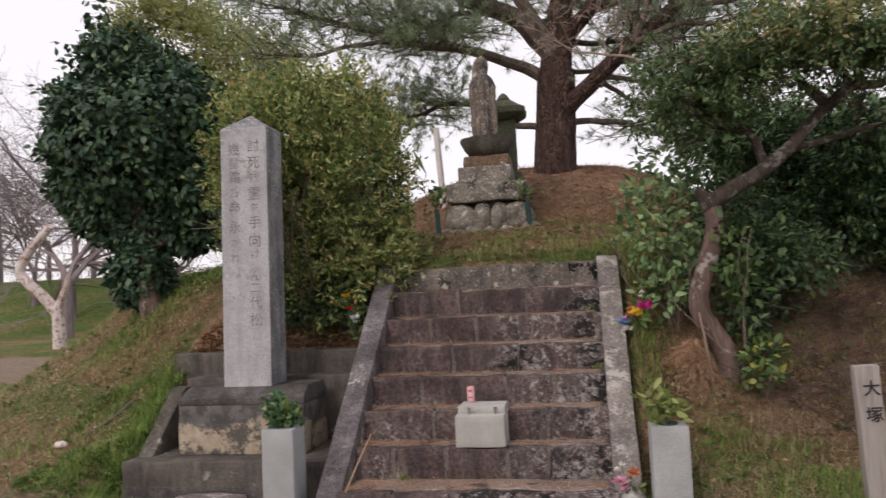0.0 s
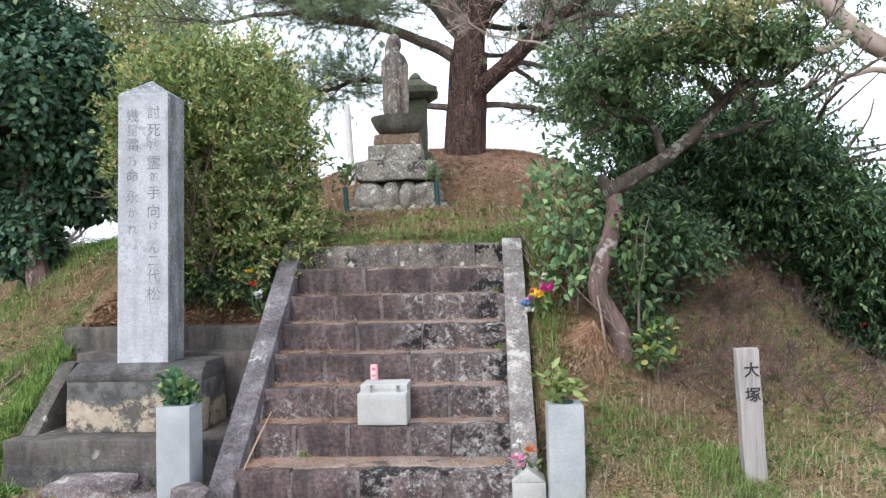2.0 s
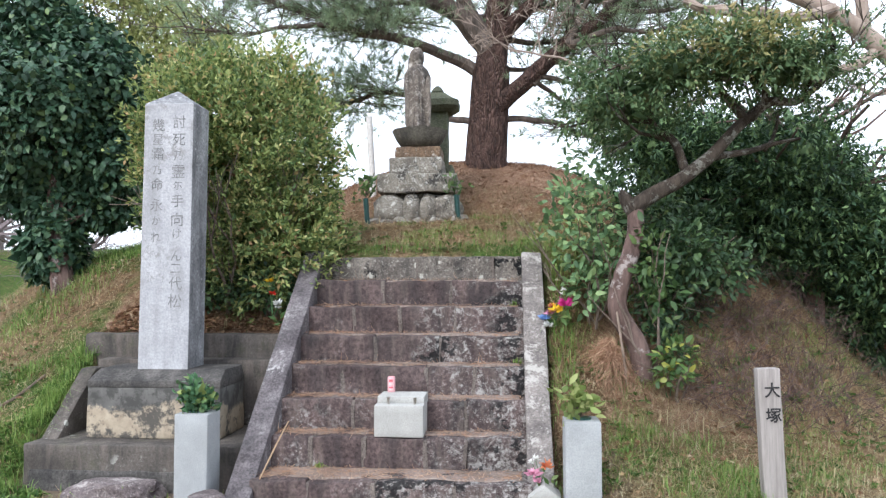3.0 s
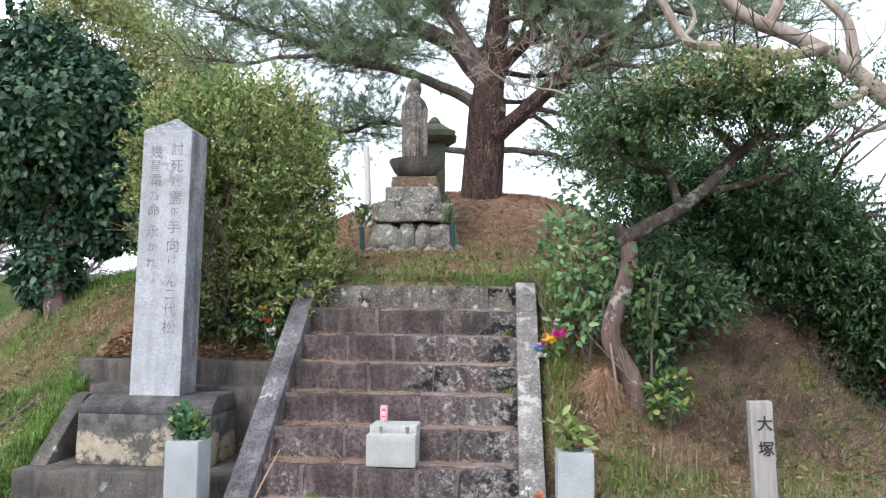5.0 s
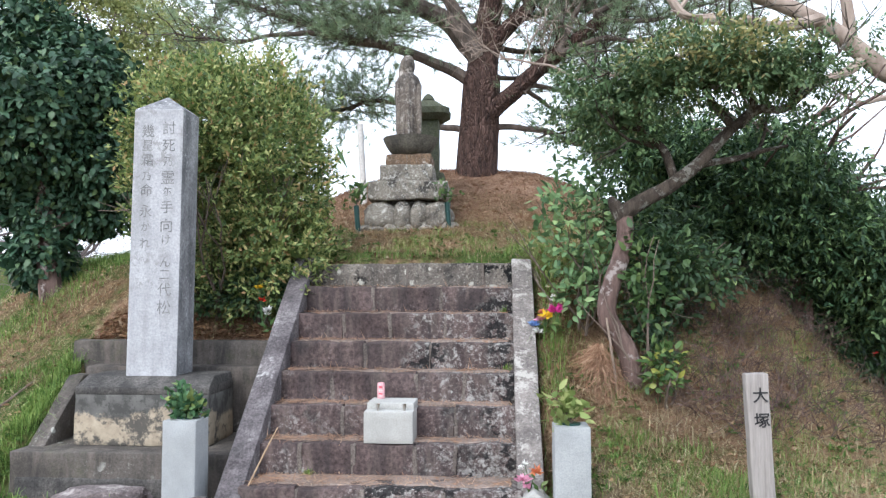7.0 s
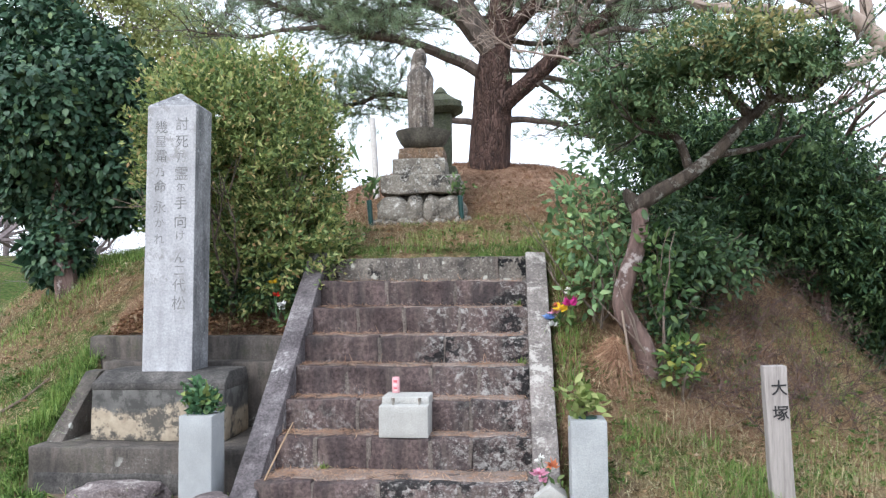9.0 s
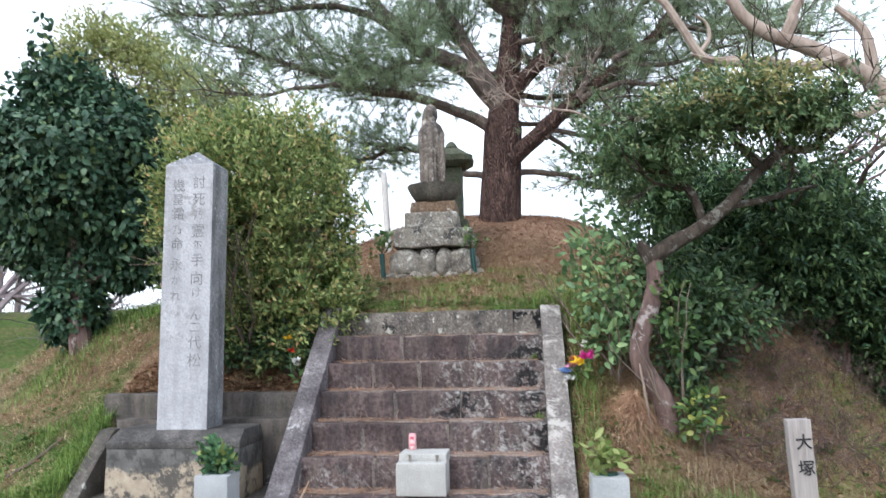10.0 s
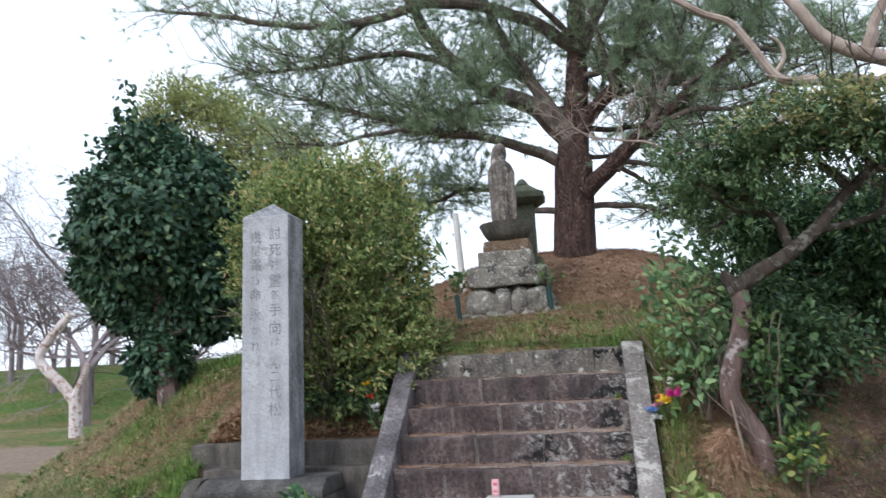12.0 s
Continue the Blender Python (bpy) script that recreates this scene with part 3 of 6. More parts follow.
def on_ground(x, y):
    """Height of the finished ground."""
    x, y = np.asarray(x, dtype=float), np.asarray(y, dtype=float)
    i = np.clip(np.searchsorted(gx, x) - 1, 0, nx - 2)
    j = np.clip(np.searchsorted(gy, y) - 1, 0, ny - 2)
    u = (x - gx[i]) / (gx[i + 1] - gx[i])
    v = (y - gy[j]) / (gy[j + 1] - gy[j])
    return (GZ[j, i] * (1 - u) + GZ[j, i + 1] * u) * (1 - v) + (GZ[j + 1, i] * (1 - u) + GZ[j + 1, i + 1] * u) * v


gme = fast_mesh("ground", np.stack([GX, GY, GZ], -1).reshape(-1, 3), quads)
gme.shade_smooth()


def covers(x, y):
    """Shares of green, pine litter and bare earth."""
    r = np.hypot(x - 1.0, y - 8.0)
    low = np.array([noise.noise(Vector((a * 0.9, c * 0.9, 7))) for a, c in zip(np.ravel(x), np.ravel(y))]).reshape(np.shape(x))
    g = 0.36 + 0.35 * low
    g = g - 0.12 * (x > 1.7) * (r < 7.6) + 0.1 * (x > 2) * (r > 7.6) - 0.35 * (r < 5.7)
    g = g + 0.22 * (np.abs(r - 6.0) < 0.25) + 0.06 * (r > 8.6) * (y > 3) + 0.04 * (x < -1.6) * (r > 6.6) + 0.06 * (x < -1.6) * (r > 7.6)
    lit = 0.3 + 0.75 * (1 - smoothstep(2.4, 4.4, r)) + 0.25 * low + 0.32 * (x > 2.2) * (r < 7.6)
    above = smoothstep(-2.0, -1.7, x) * (1 - smoothstep(-0.2, 0.0, x)) * smoothstep(1.4, 1.55, y) * (1 - smoothstep(1.9, 2.3, y))
    g, lit = g - 0.5 * above, lit + 0.6 * above
    g = g + 0.3 * (x < -2) * (np.abs(r - 7.5 - 0.4 * low) < 0.22)
    strip = (1 - smoothstep(0.4, 0.8, y)) * smoothstep(-4.5, -1.2, x + 1.2 * low) * (1 - smoothstep(1.5, 3.0 + 0.5 * np.clip(-y, 0, 3), x + 1.2 * low))
    track = smoothstep(7.5, 8.5, y) * (1 - smoothstep(10.5, 12, y)) * (x < -5) + 0.6 * smoothstep(17.5, 18.2, y) * (1 - smoothstep(19, 20, y))
    d = 0.02 + 0.8 * strip + 0.75 * track + 0.3 * (1 - smoothstep(-3, -1, y))
    g = g + 0.05 * smoothstep(20, 22, y) + 0.02 * smoothstep(11.5, 13, y)
    return g, lit, d


for key, val in zip(("green", "litter", "dirt"), covers(GX, GY)):
    gme.attributes.new(key, "FLOAT", "POINT").data.foreach_set("value", np.clip(val, 0, 1).astype(np.float32).ravel())
ground = new("ground", gme)
gme.materials.append(M_GROUND)
tagged(ground, "grassy mound with dry straw and fallen pine needles", "ground", kind="structure")

# ---- steps ----
STEP_H, STEP_D = 0.2, 0.232
stairs = thing("stone_staircase", (0.81, 0.1, 0), "weathered dark stone steps spotted with lichen", "stairs")
JOINTS = [(0.2, 0.45, 0.74), (0.16, 0.37, 0.61, 0.77), (0.30, 0.57, 0.76), (0.22, 0.59, 0.79), (0.34, 0.63), (0.21, 0.43, 0.69), (0.33, 0.66), (0.48, 0.86)]
for k in range(8):
    y0 = 0.19 + STEP_D * k if k else 0.08
    z1 = STEP_H * (k + 1)
    cuts_x = [-0.03] + [1.63 * f for f in JOINTS[k]] + [1.66]
    for i in range(len(cuts_x) - 1):
        part("step_block", block(cuts_x[i] + 0.002, cuts_x[i + 1] - 0.002, y0 + rng.uniform(-0.004, 0.004), y0 + 0.36, z1 - 0.24, z1 + rng.uniform(-0.005, 0.005), 0.009, 0.018, 10, k * 3.1 + i * 1.3),
             M_TOPSTEP if k == 7 else M_STEP, stairs)
    for x in cuts_x[1:-1]:
        part("mortar_joint", block(x - 0.014, x + 0.014, y0 - 0.004, y0 + 0.3, z1 - 0.24, z1 - 0.006, 0.004, 0.018, 8, k * 3.1 + 1.0), M_MORTAR, stairs, "pale crumbling mortar joint")
    if k < 7:
        n_y = 0.19 + STEP_D * (k + 1)
        part("tread_earth", block(0.03, 1.6, y0 + 0.09, n_y - 0.004, z1 - 0.03, z1 + 0.007, 0.006, 0.008, 9, k), M_TREAD, stairs, "earth and needles lying on a tread")


def curb_profile(lift):
    top = lambda y: 1.615 + 0.855 * (y - 1.81) + lift
    return [(0.02, 0.0), (0.02, top(0.02) if top(0.02) > 0.06 else 0.1), (1.83, top(1.83)), (2.0, top(1.83)), (2.0, 0.9), (0.7, 0.0)]


part("curb", prism(curb_profile(0.02), -0.165, -0.004, 0.012, 0.005, 1), M_CURB_DARK, stairs, "dark grey sloping stone curb")
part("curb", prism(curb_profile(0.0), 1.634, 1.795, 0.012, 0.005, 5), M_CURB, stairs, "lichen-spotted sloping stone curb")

# ---- plinth bay with the inscribed pillar ----
bay = thing("concrete_bay", (-0.95, 1.0, 0), "mossy grey concrete bay round the pillar plinth", "retaining wall")
part("base_slab", block(-1.74, -0.17, 0.5, 1.5, -0.08, 0.305, 0.015, 0.008, 9, 2), M_CONC, bay)
part("front_kerb", block(-1.70, -0.4, 0.485, 0.56, -0.05, 0.14, 0.02, 0.012, 9, 4), M_PED, bay, "dark lower footing")
part("rear_wall", block(-1.86, -0.17, 1.44, 1.58, 0.2, 0.985, 0.015, 0.008, 9, 3), M_CONC, bay)
part("rear_ledge", block(-1.66, -0.17, 1.28, 1.44, 0.3, 0.80, 0.015, 0.006, 9, 8), M_CONC, bay)
part("side_curb", prism([(0.62, 0.25), (0.70, 0.325), (1.16, 0.74), (1.3, 0.74), (1.3, 0.2), (0.7, 0.2)], -1.725, -1.605, 0.01, 0.005, 6), M_CONC, bay, "sloping grey side curb")

plinth = thing("pillar_plinth", (-0.925, 1.05, 0.305), "blackened concrete plinth with peeling cream paint", "plinth")


def tapered(levels, bevel=0.012):
    """A four-sided block from levels of (z, x0, x1, y0, y1)."""
    bm = bmesh.new()
    rows = [[bm.verts.new(c) for c in ((x0, y0, z), (x1, y0, z), (x1, y1, z), (x0, y1, z))] for z, x0, x1, y0, y1 in levels]
    for lo, hi in zip(rows, rows[1:]):
        for k in range(4):
            bm.faces.new((lo[k], lo[(k + 1) % 4], hi[(k + 1) % 4], hi[k]))
    bm.faces.new(rows[0][::-1])
    bm.faces.new(rows[-1])
    bmesh.ops.bevel(bm, geom=bm.edges[:], offset=bevel, segments=2, profile=0.5, affect="EDGES")
    bmesh.ops.subdivide_edges(bm, edges=[e for e in bm.edges if e.calc_length() > 0.2], cuts=8, use_grid_fill=True)
    for v in bm.verts:
        v.co += noise.noise_vector(v.co * 8) * 0.004
    return bm


m, nt, b = material("peeling_plinth")
n1 = noise_node(nt, 5, 9, 0.7)
tc = nt.nodes.new("ShaderNodeTexCoord")
sep = nt.nodes.new("ShaderNodeSeparateXYZ")
nt.links.new(tc.outputs["Object"], sep.inputs[0])
up = mathn(nt, "ADD", mathn(nt, "MULTIPLY", mathn(nt, "SUBTRACT", 0.66, sep.outputs["Z"]), 2.2), mathn(nt, "SUBTRACT", n1, 0.44))
cream = ramp_node(nt, noise_node(nt, 14, 6, 0.6), [(0.3, (0.25, 0.2, 0.145)), (0.7, (0.42, 0.355, 0.265))])
dark = ramp_node(nt, noise_node(nt, 7, 6, 0.6), [(0.3, (0.055, 0.053, 0.05)), (0.7, (0.15, 0.145, 0.135))])
col = mixc(nt, ramp_node(nt, up, [(0.34, (0, 0, 0)), (0.40, (1, 1, 1))]), dark, cream)
stain = ramp_node(nt, noise_node(nt, 8, 8, 0.7), [(0.49, (0, 0, 0)), (0.57, (0.9, 0.9, 0.9))])
col = mixc(nt, stain, col, (0.05, 0.048, 0.045))
nt.links.new(col, b.inputs["Base Color"])
b.inputs["Roughness"].default_value = 0.9
bump(nt, b, n1, 0.5, 0.01)
M_PLINTH = m
part("plinth_body", tapered([(0.305, -1.425, -0.455, 0.72, 1.2), (0.66, -1.42, -0.46, 0.722, 1.2)]), M_PLINTH, plinth)
part("plinth_cap", tapered([(0.655, -1.423, -0.457, 0.719, 1.2), (0.705, -1.42, -0.46, 0.72, 1.2), (0.776, -1.40, -0.475, 0.86, 1.19)], 0.008), M_PED, plinth, "blackened sloping cap")

pillar = thing("inscribed_stone_pillar", (-0.9, 1.0, 0.775), "tall pale granite pillar carved with two columns of script", "monument")
bm = bmesh.new()
X0, X1, Y0, Y1, ZB, ZT = -1.11, -0.738, 0.85, 1.135, 0.765, 2.69
lo = [bm.verts.new(c) for c in ((X0 - 0.012, Y0, ZB), (X1 - 0.01, Y0, ZB), (X1 - 0.01, Y1, ZB), (X0 - 0.012, Y1, ZB))]
hi = [bm.verts.new(c) for c in ((X0 + 0.012, Y0, ZT), (X1 + 0.008, Y0, ZT), (X1 + 0.008, Y1, ZT), (X0 + 0.012, Y1, ZT))]
tip = bm.verts.new(((X0 + X1) / 2 + 0.01, (Y0 + Y1) / 2, ZT + 0.125))
for k in range(4):
    bm.faces.new((lo[k], lo[(k + 1) % 4], hi[(k + 1) % 4], hi[k]))
    bm.faces.new((hi[k], hi[(k + 1) % 4], tip))
bm.faces.new(lo[::-1])
bmesh.ops.bevel(bm, geom=bm.edges[:], offset=0.008, segments=2, profile=0.5, affect="EDGES")
# right face takes its shade from the darker stone, the cap its weathering
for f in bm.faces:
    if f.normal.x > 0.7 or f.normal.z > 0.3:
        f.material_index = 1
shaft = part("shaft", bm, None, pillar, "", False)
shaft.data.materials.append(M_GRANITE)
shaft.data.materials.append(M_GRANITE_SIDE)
HT = ZT - ZB


def column(chars, fx, places, sizes):
    for ch, py, s in zip(chars, places, sizes):
        z = ZT - (py - 181) / 470 * HT
        lean = (z - ZB) / HT
        x = X0 + (X1 - X0) * fx + 0.012 * (2 * lean - 1)
        glyph("carved_character", ch, s * 0.9, Matrix.Translation((x, Y0 - 0.0005, z)) @ Matrix.Rotation(radians(90), 4, "X"), M_CARVE, shaft, 0.0012)


column("討死乃霊尓手向けん二代松", 0.71, (217, 248, 276, 305, 329, 357, 390, 414, 453, 475, 502, 533), (0.115, 0.115, 0.085, 0.12, 0.08, 0.11, 0.115, 0.085, 0.1, 0.1, 0.115, 0.12))
column("幾星霜乃命永かれ", 0.29, (222, 247, 273, 301, 327, 364, 391, 420), (0.11, 0.1, 0.11, 0.08, 0.11, 0.11, 0.085, 0.09))


# ---- flower posts, box, can, board ----
def sprig(name, parent, at, n, radius, height, leaf, width, mat, stems=5):
    bm = bmesh.new()
    tips = []
    for i in range(stems):
        d = Vector((rng.normal(0, 0.35), rng.normal(0, 0.35), 1))
        grow(bm, at, d, height * rng.uniform(0.6, 0.9), 0.004, 1, tips, 0.5, 0.3, 2, 4, 3, 0.0015)
    part("stem", bm, M_TWIG, parent)
    pick = rng.integers(0, len(tips), n)
    pos = np.array([tips[i][0] for i in pick]) + rng.normal(0, radius * 0.28, (n, 3))
    way = np.array([tips[i][1] for i in pick]) * 0.5 + rng.normal(0, 0.6, (n, 3))
    return part(name, leaf_mesh(name, pos, way, leaf, width, 0.3, None, True), mat, parent)


def flower_post(x0, x1, y0, h, label, leafmat, n, leaf, tall):
    e = thing("stone_flower_post", ((x0 + x1) / 2, y0 + 0.1, 0), label, "flower vase", "flower posts before the steps")
    w = x1 - x0
    b = block(x0, x1, y0, y0 + w, -0.05, h, 0.008, 0.002, 4, x0)
    part("post_body", b, M_GRANITE2, e)
    rim = bmesh.new()
    bmesh.ops.create_cone(rim, cap_ends=True, segments=20, radius1=0.055, radius2=0.055, depth=0.01)
    bmesh.ops.translate(rim, verts=rim.verts, vec=((x0 + x1) / 2, y0 + w / 2, h + 0.004))
    part("vase_mouth", rim, M_TUBE, e, "dark vase mouth")
    sprig("foliage", e, ((x0 + x1) / 2, y0 + w / 2, h), n, 0.11, tall, leaf, leaf * 0.5, leafmat, 8)
    return e


flower_post(-0.505, -0.295, 0.1, 0.585, "square pale granite flower post holding glossy green sprigs", M_SAKAKI, 300, 0.066, 0.11)
flower_post(1.838, 2.04, -0.09, 0.607, "square pale granite flower post holding pale green sprigs", M_PALELEAF, 120, 0.07, 0.13)

box = thing("concrete_offering_box", (0.83, 0.6, 0.4), "pale concrete block on a step with two metal clips", "offering stand")
part("box_body", block(0.668, 0.985, 0.425, 0.77, 0.4, 0.603, 0.008, 0.002, 5, 2), M_BOX, box)
part("back_ledge", block(0.674, 0.98, 0.52, 0.766, 0.598, 0.646, 0.006, 0.002, 5, 7), M_BOX, box)
for cx in (0.755, 0.925):
    bm = bmesh.new()
    bmesh.ops.create_cone(bm, cap_ends=True, segments=12, radius1=0.009, radius2=0.012, depth=0.045)
    bmesh.ops.translate(bm, verts=bm.verts, vec=(cx, 0.472, 0.624))
    part("candle_clip", bm, M_METAL, box, "small steel candle cup")

can = thing("drink_can", (0.735, 0.72, 0.645), "small pink and white drink can", "can")
prof = [(0.024, 0.0), (0.0265, 0.006), (0.0265, 0.092), (0.023, 0.1), (0.0235, 0.104), (0.021, 0.104), (0.021, 0.101)]
bm = rings([(0.735, 0.72, 0.647 + z, r, r) for r, z in prof], 24)
part("can_body", bm, M_CAN, can)
for z, h, w, mt in ((0.725, 0.016, 0.026, M_CANRED), (0.702, 0.012, 0.034, M_CANWHITE), (0.68, 0.010, 0.026, M_CANRED), (0.665, 0.006, 0.03, M_CANWHITE)):
    bm = bmesh.new()
    col_a, col_b = [], []
    for k in range(9):
        a = -math.pi / 2 + (k / 8 - 0.5) * w / 0.027
        for z_, store in ((z - h / 2, col_a), (z + h / 2, col_b)):
            store.append(bm.verts.new((0.735 + 0.0271 * math.cos(a), 0.72 + 0.0271 * math.sin(a), z_)))
    for k in range(8):
        bm.faces.new((col_a[k], col_a[k + 1], col_b[k + 1], col_b[k]))
    part("print_bar", bm, mt, can)

post = thing("wooden_name_post", (2.99, 0.03, 0.2), "weathered grey wooden post with two brushed characters", "sign post")
bm = block(-0.062, 0.062, 0, 0.075, -0.15, 0.695, 0.006, 0.003, 9, 3)
tilt = Matrix.Translation((3.0, 0.0, 0.205)) @ Matrix.Rotation(radians(-2.2), 4, "Y")
bmesh.ops.transform(bm, matrix=tilt, verts=bm.verts)
board = part("post_body", bm, M_POST, post)
for ch, z in (("大", 0.57), ("塚", 0.43)):
    glyph("painted_character", ch, 0.088, tilt @ Matrix.Translation((0.012, -0.003, z)) @ Matrix.Rotation(radians(90), 4, "X"), M_INK, board, 0.0015, 0.0007)

pot = thing("stone_flower_box", (1.73, 0.09, 0), "small whitish stone box with a pitched lid", "flower box")
part("box_body", block(1.632, 1.825, 0.0, 0.19, -0.04, 0.155, 0.008, 0.003, 4, 9), M_BOX, pot)
bm = prism([(0.0, 0.155), (0.095, 0.225), (0.19, 0.155)], 1.632, 1.825, 0.006, 0)
bmesh.ops.rotate(bm, cent=(1.7285, 0.095, 0.19), matrix=Matrix.Rotation(radians(90), 3, "Z"), verts=bm.verts)
part("pitched_lid", bm, M_BOX, pot)


def bouquet(at, label, blooms, leaves, leafmat=M_SHRUBLEAF, leaf=0.09):
    """blooms: (dx, dy, dz, colour, radius)."""
    e = thing("flower_bouquet", at, label, "flowers")
    at = Vector(at)
    for dx, dy, dz, colr, r in blooms:
        c = at + Vector((dx, dy, dz))
        bm = bmesh.new()
        tube(bm, [at, (at + c) / 2 + Vector((0, 0, 0.01)), c], [0.003, 0.003, 0.002], 5)
        part("stem", bm, M_GRASSSTEM, e)
        n = 26
        a = rng.uniform(0, 2 * math.pi, n)
        lift = rng.uniform(-0.1, 1.1, n)
        way = np.stack([np.cos(a), np.sin(a) * 0.8 - 0.35, lift], 1)
        part("bloom", leaf_mesh("bloom", np.repeat(np.array(c)[None], n, 0), way, r, r * 0.42, 0.35), petal(colr), e)
    if leaves:
        way = rng.normal(0, 0.7, (leaves, 3)) + np.array([0, -0.2, 0.1])
        part("foliage", leaf_mesh("foliage", np.array(at) + rng.normal(0, 0.03, (leaves, 3)) + np.array([0.05, 0.01, 0.0]), way, leaf, leaf * 0.35, 0.3), leafmat, e)
    return e


PETALS = {}


def petal(c):
    if c not in PETALS:
        PETALS[c] = leafy("petal", [(0, tuple(v * 0.75 for v in c)), (1, c)], 0.6, 0.2, 0.2)
    return PETALS[c]


M_GRASSSTEM = plain("green_stem", (0.06, 0.12, 0.04), 0.6)
YEL, RED, WHI, MAG, PIN, BLU, ORA = (0.75, 0.5, 0.03), (0.65, 0.05, 0.03), (0.75, 0.75, 0.74), (0.6, 0.05, 0.3), (0.72, 0.35, 0.5), (0.25, 0.4, 0.75), (0.75, 0.28, 0.15)
bouquet((-0.33, 1.47, 1.1), "red, yellow and white flowers at the bush's foot", [(-0.03, 0, 0.30, YEL, 0.04), (0.0, -0.01, 0.20, RED, 0.04), (0.05, -0.02, 0.12, WHI, 0.045), (0.04, 0, 0.09, WHI, 0.03)], 8)
bouquet((1.87, 1.24, 1.1), "bright artificial flowers with broad leaves beside the curb", [(-0.075, -0.04, 0.02, BLU, 0.055), (-0.05, -0.05, -0.03, WHI, 0.05), (-0.04, -0.04, 0.06, PIN, 0.055), (0.0, -0.05, 0.08, YEL, 0.065), (-0.02, 0, 0.11, ORA, 0.04), (0.07, -0.03, 0.12, MAG, 0.07), (0.05, 0, 0.2, WHI, 0.025), (0.06, 0.01, 0.23, WHI, 0.025)], 15, M_SHRUBLEAF, 0.1)
bouquet((1.71, 0.12, 0.2), "pink, orange and white flowers over the small box", [(-0.045, -0.03, 0.07, PIN, 0.055), (0.03, -0.02, 0.11, ORA, 0.05), (-0.03, 0, 0.15, WHI, 0.03), (-0.02, -0.03, 0.03, PIN, 0.04), (-0.05, 0.0, 0.13, WHI, 0.025)], 18, M_SHRUBLEAF, 0.06)

# ---- statue group ----
SX, SY = 0.51, 4.15
fy = SY + 0.12
LEVELS = [(3.13, 0.125, 0.13), (3.2, 0.13, 0.135), (3.35, 0.135, 0.14), (3.55, 0.142, 0.14), (3.72, 0.145, 0.14), (3.80, 0.14, 0.13), (3.86, 0.118, 0.11), (3.895, 0.085, 0.09),
          (3.92, 0.062, 0.07), (3.94, 0.068, 0.075), (3.98, 0.08, 0.09), (4.03, 0.083, 0.095), (4.08, 0.074, 0.085), (4.115, 0.05, 0.055), (4.13, 0.02, 0.02)]
figure = rings([(SX - 0.02 - 0.012 * (z - 3.1), fy, z, rx, ry) for z, rx, ry in LEVELS], 48,
               lambda s, a: 1 + (0.06 * math.cos(9 * a + 5 * s) + 0.05 * math.cos(4 * a)) * (1 if s < 0.36 else 0.15))
bmesh.ops.subdivide_edges(figure, edges=figure.edges[:], cuts=1, use_grid_fill=True)
for v in figure.verts:
    v.co += noise.noise_vector(v.co * 9) * 0.011
# hood falling behind the head, sleeves and folds in front
tube(figure, [(SX - 0.03, fy + 0.05, 4.1), (SX - 0.06, fy + 0.06, 3.98), (SX - 0.05, fy + 0.04, 3.86)], [0.06, 0.085, 0.1], 12)
for sx, w in ((-0.115, 0.036), (0.1, 0.04)):
    tube(figure, [(SX + sx * 1.1, fy - 0.06, 3.76), (SX + sx, fy - 0.1, 3.6), (SX + sx * 1.05, fy - 0.1, 3.4), (SX + sx * 1.1, fy - 0.08, 3.18)], [0.03, 0.038, w, 0.022], 10)
for sx in (-0.06, -0.02, 0.03):
    tube(figure, [(SX + sx, fy - 0.125, 3.55), (SX + sx * 0.9, fy - 0.135, 3.35), (SX + sx * 1.2, fy - 0.12, 3.15)], [0.012, 0.018, 0.014], 8)
solid("stone_statue", figure, M_STATUE, "lichen-covered standing stone figure in a long robe", "statue")

base = thing("statue_pedestal", (SX, SY + 0.15, 2.0), "stacked lichen-covered stone pedestal on round boulders", "pedestal")
bowl = rings([(SX, SY + 0.15, 2.945, 0.17, 0.17), (SX, SY + 0.15, 2.97, 0.215, 0.215), (SX, SY + 0.15, 3.03, 0.26, 0.26), (SX, SY + 0.15, 3.1, 0.295, 0.295), (SX, SY + 0.15, 3.148, 0.315, 0.315), (SX, SY + 0.15, 3.15, 0.28, 0.28)], 64,
             lambda s, a: 1 + 0.035 * abs(math.cos(5 * a)) * (1 if s > 0.1 else 0))
part("lotus_bowl", bowl, M_BOWL, base, "dark fluted lotus bowl")
part("neck_block", block(SX - 0.27, SX + 0.25, SY - 0.02, SY + 0.45, 2.815, 2.95, 0.02, 0.012, 6, 1), M_RUST, base, "ochre-stained neck stone")
part("middle_block", block(SX - 0.335, SX + 0.27, SY - 0.05, SY + 0.5, 2.62, 2.822, 0.02, 0.015, 8, 2), M_LICH, base)
part("wide_slab", block(SX - 0.47, SX + 0.44, SY - 0.1, SY + 0.6, 2.41, 2.628, 0.022, 0.022, 8, 3), M_LICH, base)
part("core_stone", block(SX - 0.38, SX + 0.36, SY + 0.06, SY + 0.6, 1.95, 2.42, 0.04, 0.02, 5, 4), M_LICH, base)
for i, (dx, w, h) in enumerate(((-0.33, 0.2, 0.2), (-0.075, 0.12, 0.2), (0.115, 0.12, 0.19), (0.33, 0.175, 0.19))):
    part("boulder", boulder((SX + dx, SY + 0.02, 2.215), (w, 0.16, h), 3.0 + i * 2.3, 4, 0.18), M_LICH, base)
